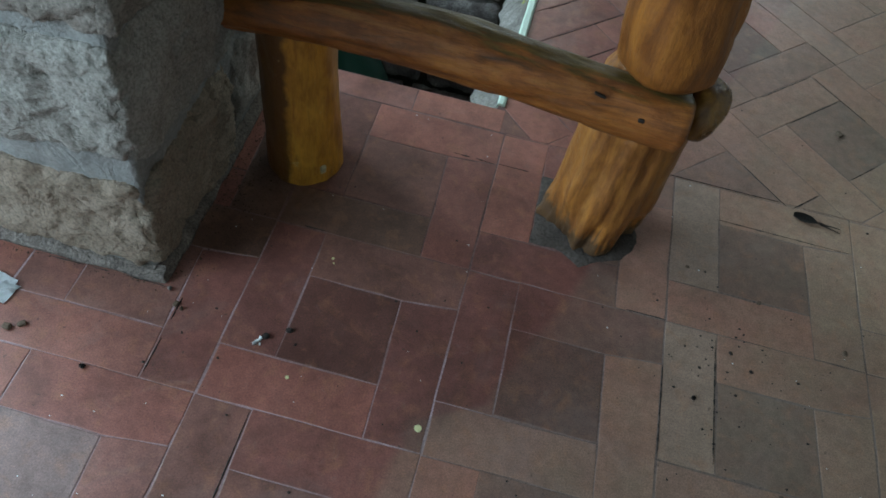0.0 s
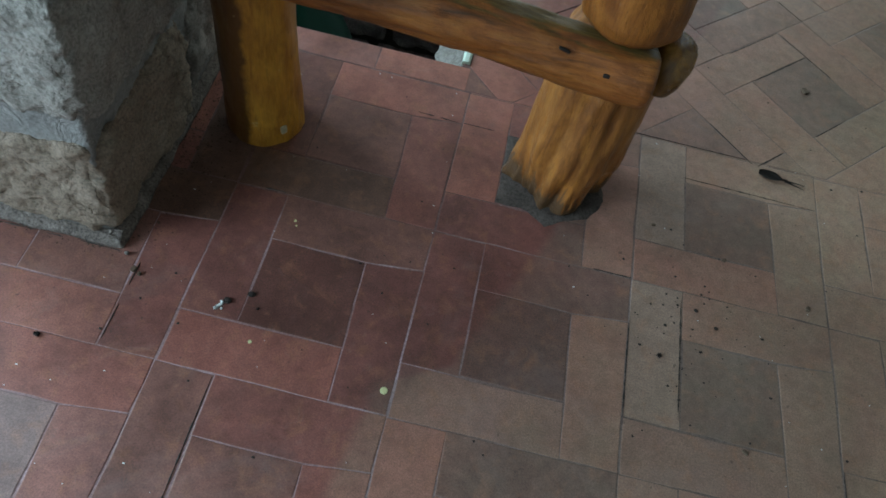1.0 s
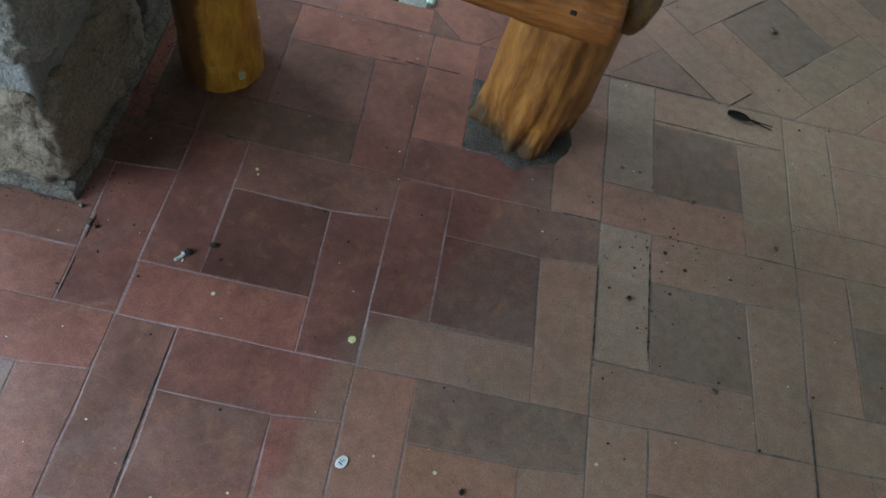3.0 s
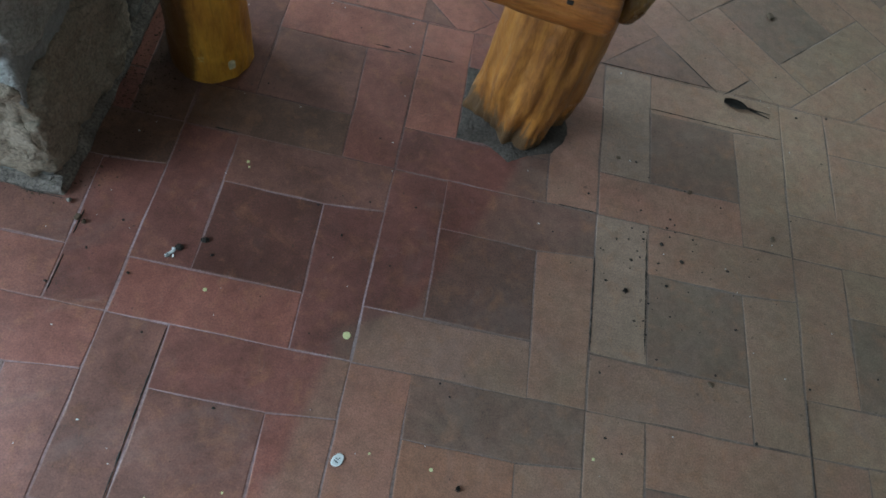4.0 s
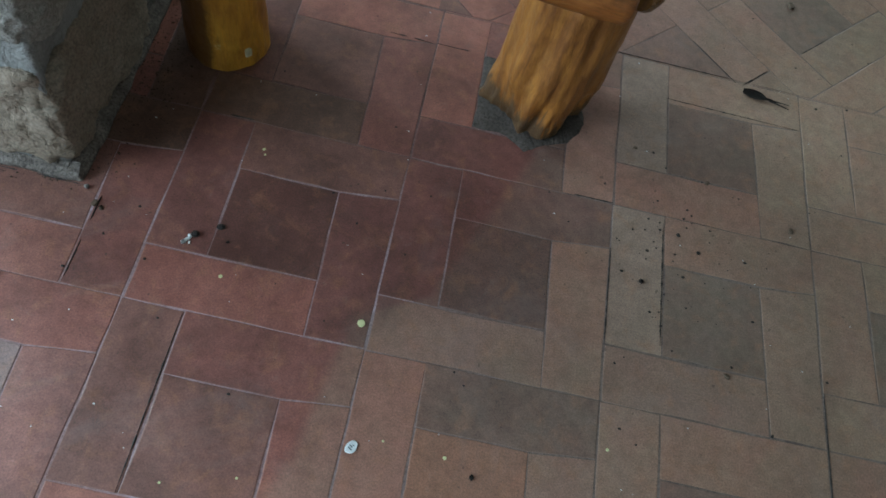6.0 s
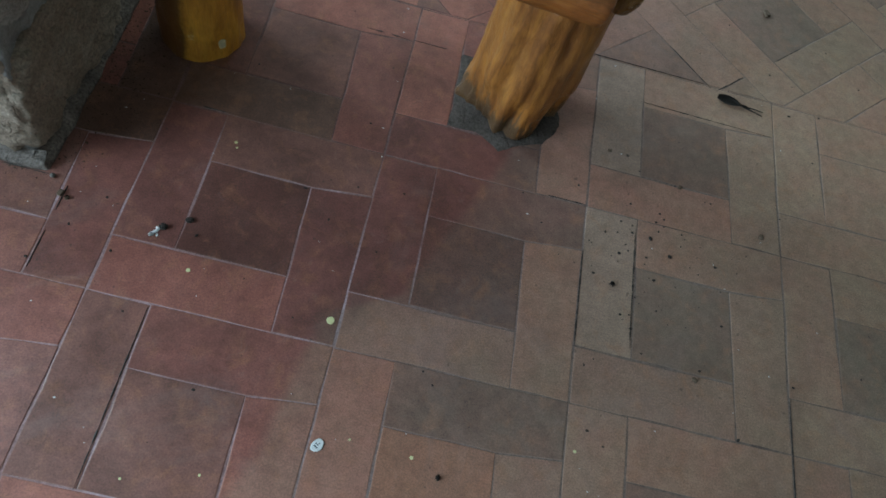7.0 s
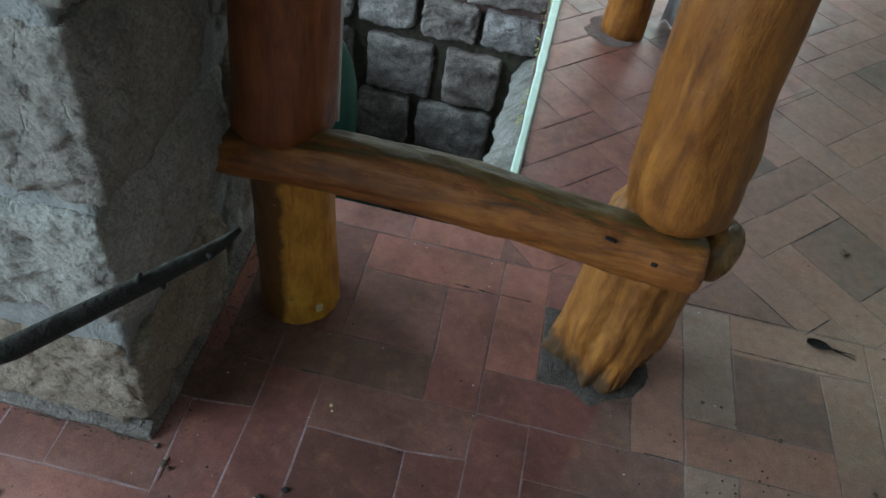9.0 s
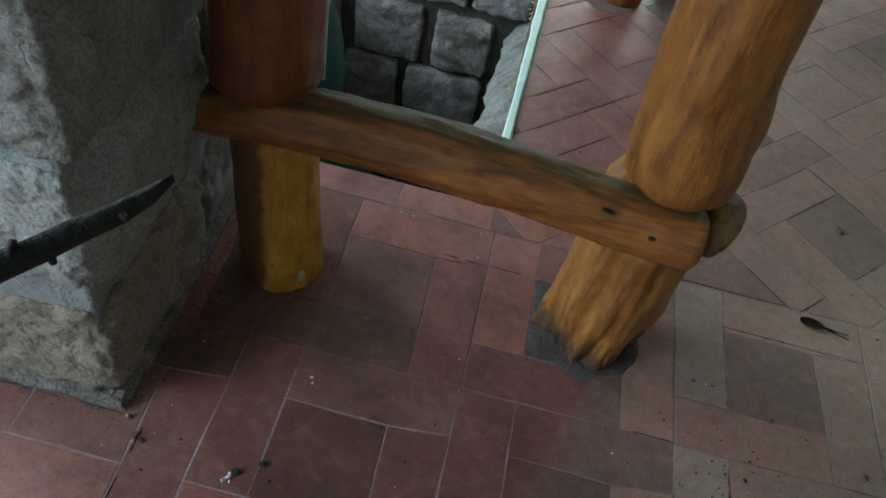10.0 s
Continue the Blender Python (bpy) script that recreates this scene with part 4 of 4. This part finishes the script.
SQUARES = {(0, 0): MAT_DARK, (1, 0): MAT_DARK, (2, 0): MAT_MID, (0, 1): MAT_MID, (1, 1): MAT_MID, (2, 1): MAT_MID, (0, -1): MAT_MID, (1, -1): MAT_ORANGE, (-1, -1): MAT_GLARE, (2, -1): MAT_MID, (3, 0): MAT_MID}
# the squares are a little short of two units, so the long tiles beside them run out of true
WHEEL = (((0.04, 0.02), (1.94, 0.01), (1.89, 1.86), (0.05, 1.88)), ((-1, -1.03), (1.98, -1.03), (1.95, 0.0), (-1, 0.0)), ((1.98, -1.03), (2.98, -1.03), (2.99, 1.98), (1.89, 1.86)),
         ((0.04, 1.88), (1.89, 1.86), (2.99, 1.98), (3, 2.97), (0.02, 2.97)), ((-1, 0.0), (0.04, 0.0), (0.03, 2.97), (-1, 2.97)))
for i in range(-3, 5):
    for j in range(-3, 3):
        ox, oy = i * 4 * U, j * 4 * U
        for k, corners in enumerate(WHEEL):
            poly = [(ox + x * U, oy + y * U) for x, y in corners]
            poly = clip(poly, 0, -1, -(0.7 if ox > 0.25 else PY0 - 0.004))
            if j == 2 and ox < 0.25 and len(poly) > 2:
                poly = []
            if len(poly) < 3:
                continue
            mat = SQUARES.get((i, j), rng.choice((MAT_BRICK, MAT_MID))) if k == 0 else TONES.get((i, j, k), MAT_BRICK)
            tile(poly, mat)
# border course along the pit
for k in range(-6, 4):
    x0 = -0.225 + k * 0.3 + 0.0
    poly = [(x0, 0.70), (x0 + 0.3, 0.70), (x0 + 0.3, PY0), (x0, PY0)]
    poly = clip(poly, -1, 0, -(PX1 + 0.022))
    if len(poly) > 2:
        tile(poly, MAT_BRICK)
# the same pattern, handed the other way and turned by half a right angle, beyond the straight field
V = 0.1035
c45 = math.sqrt(0.5)
DIAG = {(0, 1): MAT_DARK, (0, 0): MAT_MID, (-1, 1): MAT_BRICK, (-1, 2): MAT_BRICK}
for i in range(-5, 6):
    for j in range(-6, 7):
        ou, ov = 1.372 + i * 4 * V, -0.201 + j * 4 * V
        for k, (a0, a1, b0, b1) in enumerate(((0, 2, 0, 2), (0, 3, -1, 0), (2, 3, 0, 3), (-1, 2, 2, 3), (-1, 0, -1, 2))):
            r = [(ou + a0 * V, ov + b0 * V), (ou + a1 * V, ov + b0 * V), (ou + a1 * V, ov + b1 * V), (ou + a0 * V, ov + b1 * V)]
            poly = [(c45 * (p[0] - p[1]), c45 * (p[0] + p[1])) for p in r]
            if max(p[0] for p in poly) < 0.27 or min(p[0] for p in poly) > 2.4 or max(p[1] for p in poly) < 0.7 or min(p[1] for p in poly) > 3.2:
                continue
            poly = clip(clip(poly, 0, 1, 0.70), 1, -0.022, PX1 - 0.002)
            if len(poly) < 3:
                continue
            area = 0.5 * abs(sum(p[0] * q[1] - q[0] * p[1] for p, q in zip(poly, poly[1:] + poly[:1])))
            if area > 0.0006:
                tile(poly, DIAG.get((i, j), rng.choice((MAT_MID, MAT_BRICK))) if k == 0 else MAT_BRICK)


# ---- open joints where the grout has gone: dark ragged gaps ----
STRAIGHT = [(0.2, 0.6, 0.235, 0.6), (0.25, 0.6, 0.29, 0.597), (0.62, 0.701, 0.94, 0.701), (0.8, 0.6, 1.09, 0.597), (-0.045, 0.3, 0.0, 0.3), (0.62, 0.3, 0.7, 0.3), (0.7, 0.0, 0.7, 0.2),
            (0.0, -0.4, 0.0, -0.11), (-0.2, -0.09, -0.2, -0.02), (0.8, 0.02, 0.8, 0.28), (1.1, -0.25, 1.1, 0.0), (0.3, 0.6, 0.37, 0.6), (-0.2, 0.02, -0.2, 0.07), (-0.47, 0.083, -0.40, 0.083), (-0.385, 0.083, -0.35, 0.083), (-0.325, 0.084, -0.235, 0.083)]
SLANTED = [(1.182, -0.16, 1.182, -0.02), (1.605, -0.05, 1.605, 0.13), (1.41, 0.138, 1.60, 0.138), (1.40, 0.034, 1.60, 0.034), (1.0, 0.455, 1.19, 0.455), (1.0, 0.56, 1.39, 0.56), (1.10, 0.666, 1.29, 0.666),
           (1.34, 0.878, 1.57, 0.878), (1.43, 0.98, 1.55, 0.98), (1.5, 1.088, 1.64, 1.088), (1.40, -0.175, 1.5, -0.175), (1.71, 0.14, 1.71, 0.23), (1.19, -0.172, 1.28, -0.172), (1.81, 0.44, 2.03, 0.44)]


def open_joint(x0, y0, x1, y1, seed):
    a, b = Vector((x0, y0)), Vector((x1, y1))
    side = (b - a).normalized().orthogonal()
    n = max(4, int((b - a).length / 0.006))
    bm, prev = bmesh.new(), None
    for i in range(n + 1):
        c = a.lerp(b, i / n)
        w = max(0.0004, 0.0011 + 0.0016 * fbm(Vector((i * 0.35, seed, 4)), 3)) * min(1.0, 6.0 * min(i, n - i) / n + 0.15)
        ring = [bm.verts.new((*(c - side * w), 0.0003)), bm.verts.new((*c, 0.0012)), bm.verts.new((*(c + side * w), 0.0003))]
        if prev:
            bm.faces.new((prev[0], prev[1], ring[1], ring[0]))
            bm.faces.new((prev[1], prev[2], ring[2], ring[1]))
        prev = ring
    part("open_joint", bm, MAT_BLACK, floor, "dark dirt-filled joint")


for k, line in enumerate(STRAIGHT):
    open_joint(*line, k)
for k, line in enumerate(SLANTED):
    u0, v0, u1, v1 = (0.981 * w + (0.0064, -0.0293)[i % 2] for i, w in enumerate(line))
    open_joint(c45 * (u0 - v0), c45 * (u0 + v0), c45 * (u1 - v1), c45 * (u1 + v1), 40 + k)

# ---- dry branch: placed close before the camera to fit its view, lower stem added ----
branch = tagged(new("dry_branch"), "dry dark branch with broken side twigs close before the camera", "branch")
branch.location = (-1.25, -1.0, 0.0)


def limb(name, points, radii, seed, sides=14):
    ob = part(name, log_mesh(points, radii, seed, sides, 0.002, 0.0006, ends=(0, 0)), MAT_BARK, branch, "", True)
    ob.location = -branch.location


limb("stem", [(-1.25, -1.0, 0.004), (-0.62, -0.74, 0.60), (-0.1, -0.53, 1.03), (0.155, -0.429, 1.1345), (0.1732, -0.4094, 1.1383), (0.1763, -0.4057, 1.1386), (0.1801, -0.4011, 1.1395), (0.1843, -0.3967, 1.1403), (0.1878, -0.3925, 1.1415), (0.1905, -0.3890, 1.1433)],
     [0.009, 0.006, 0.004, 0.0026, 0.0022, 0.0021, 0.0020, 0.0018, 0.0014, 0.0005], 21)
limb("twig_stub", [(0.1775, -0.4045, 1.1385), (0.1787, -0.4055, 1.1362)], [0.0012, 0.0005], 30, 8)
limb("twig_stub", [(0.1740, -0.4085, 1.1390), (0.1742, -0.4065, 1.1412)], [0.0010, 0.0005], 31, 8)
limb("twig_stub", [(0.1850, -0.3955, 1.1410), (0.1870, -0.3972, 1.1405)], [0.0009, 0.0004], 32, 8)
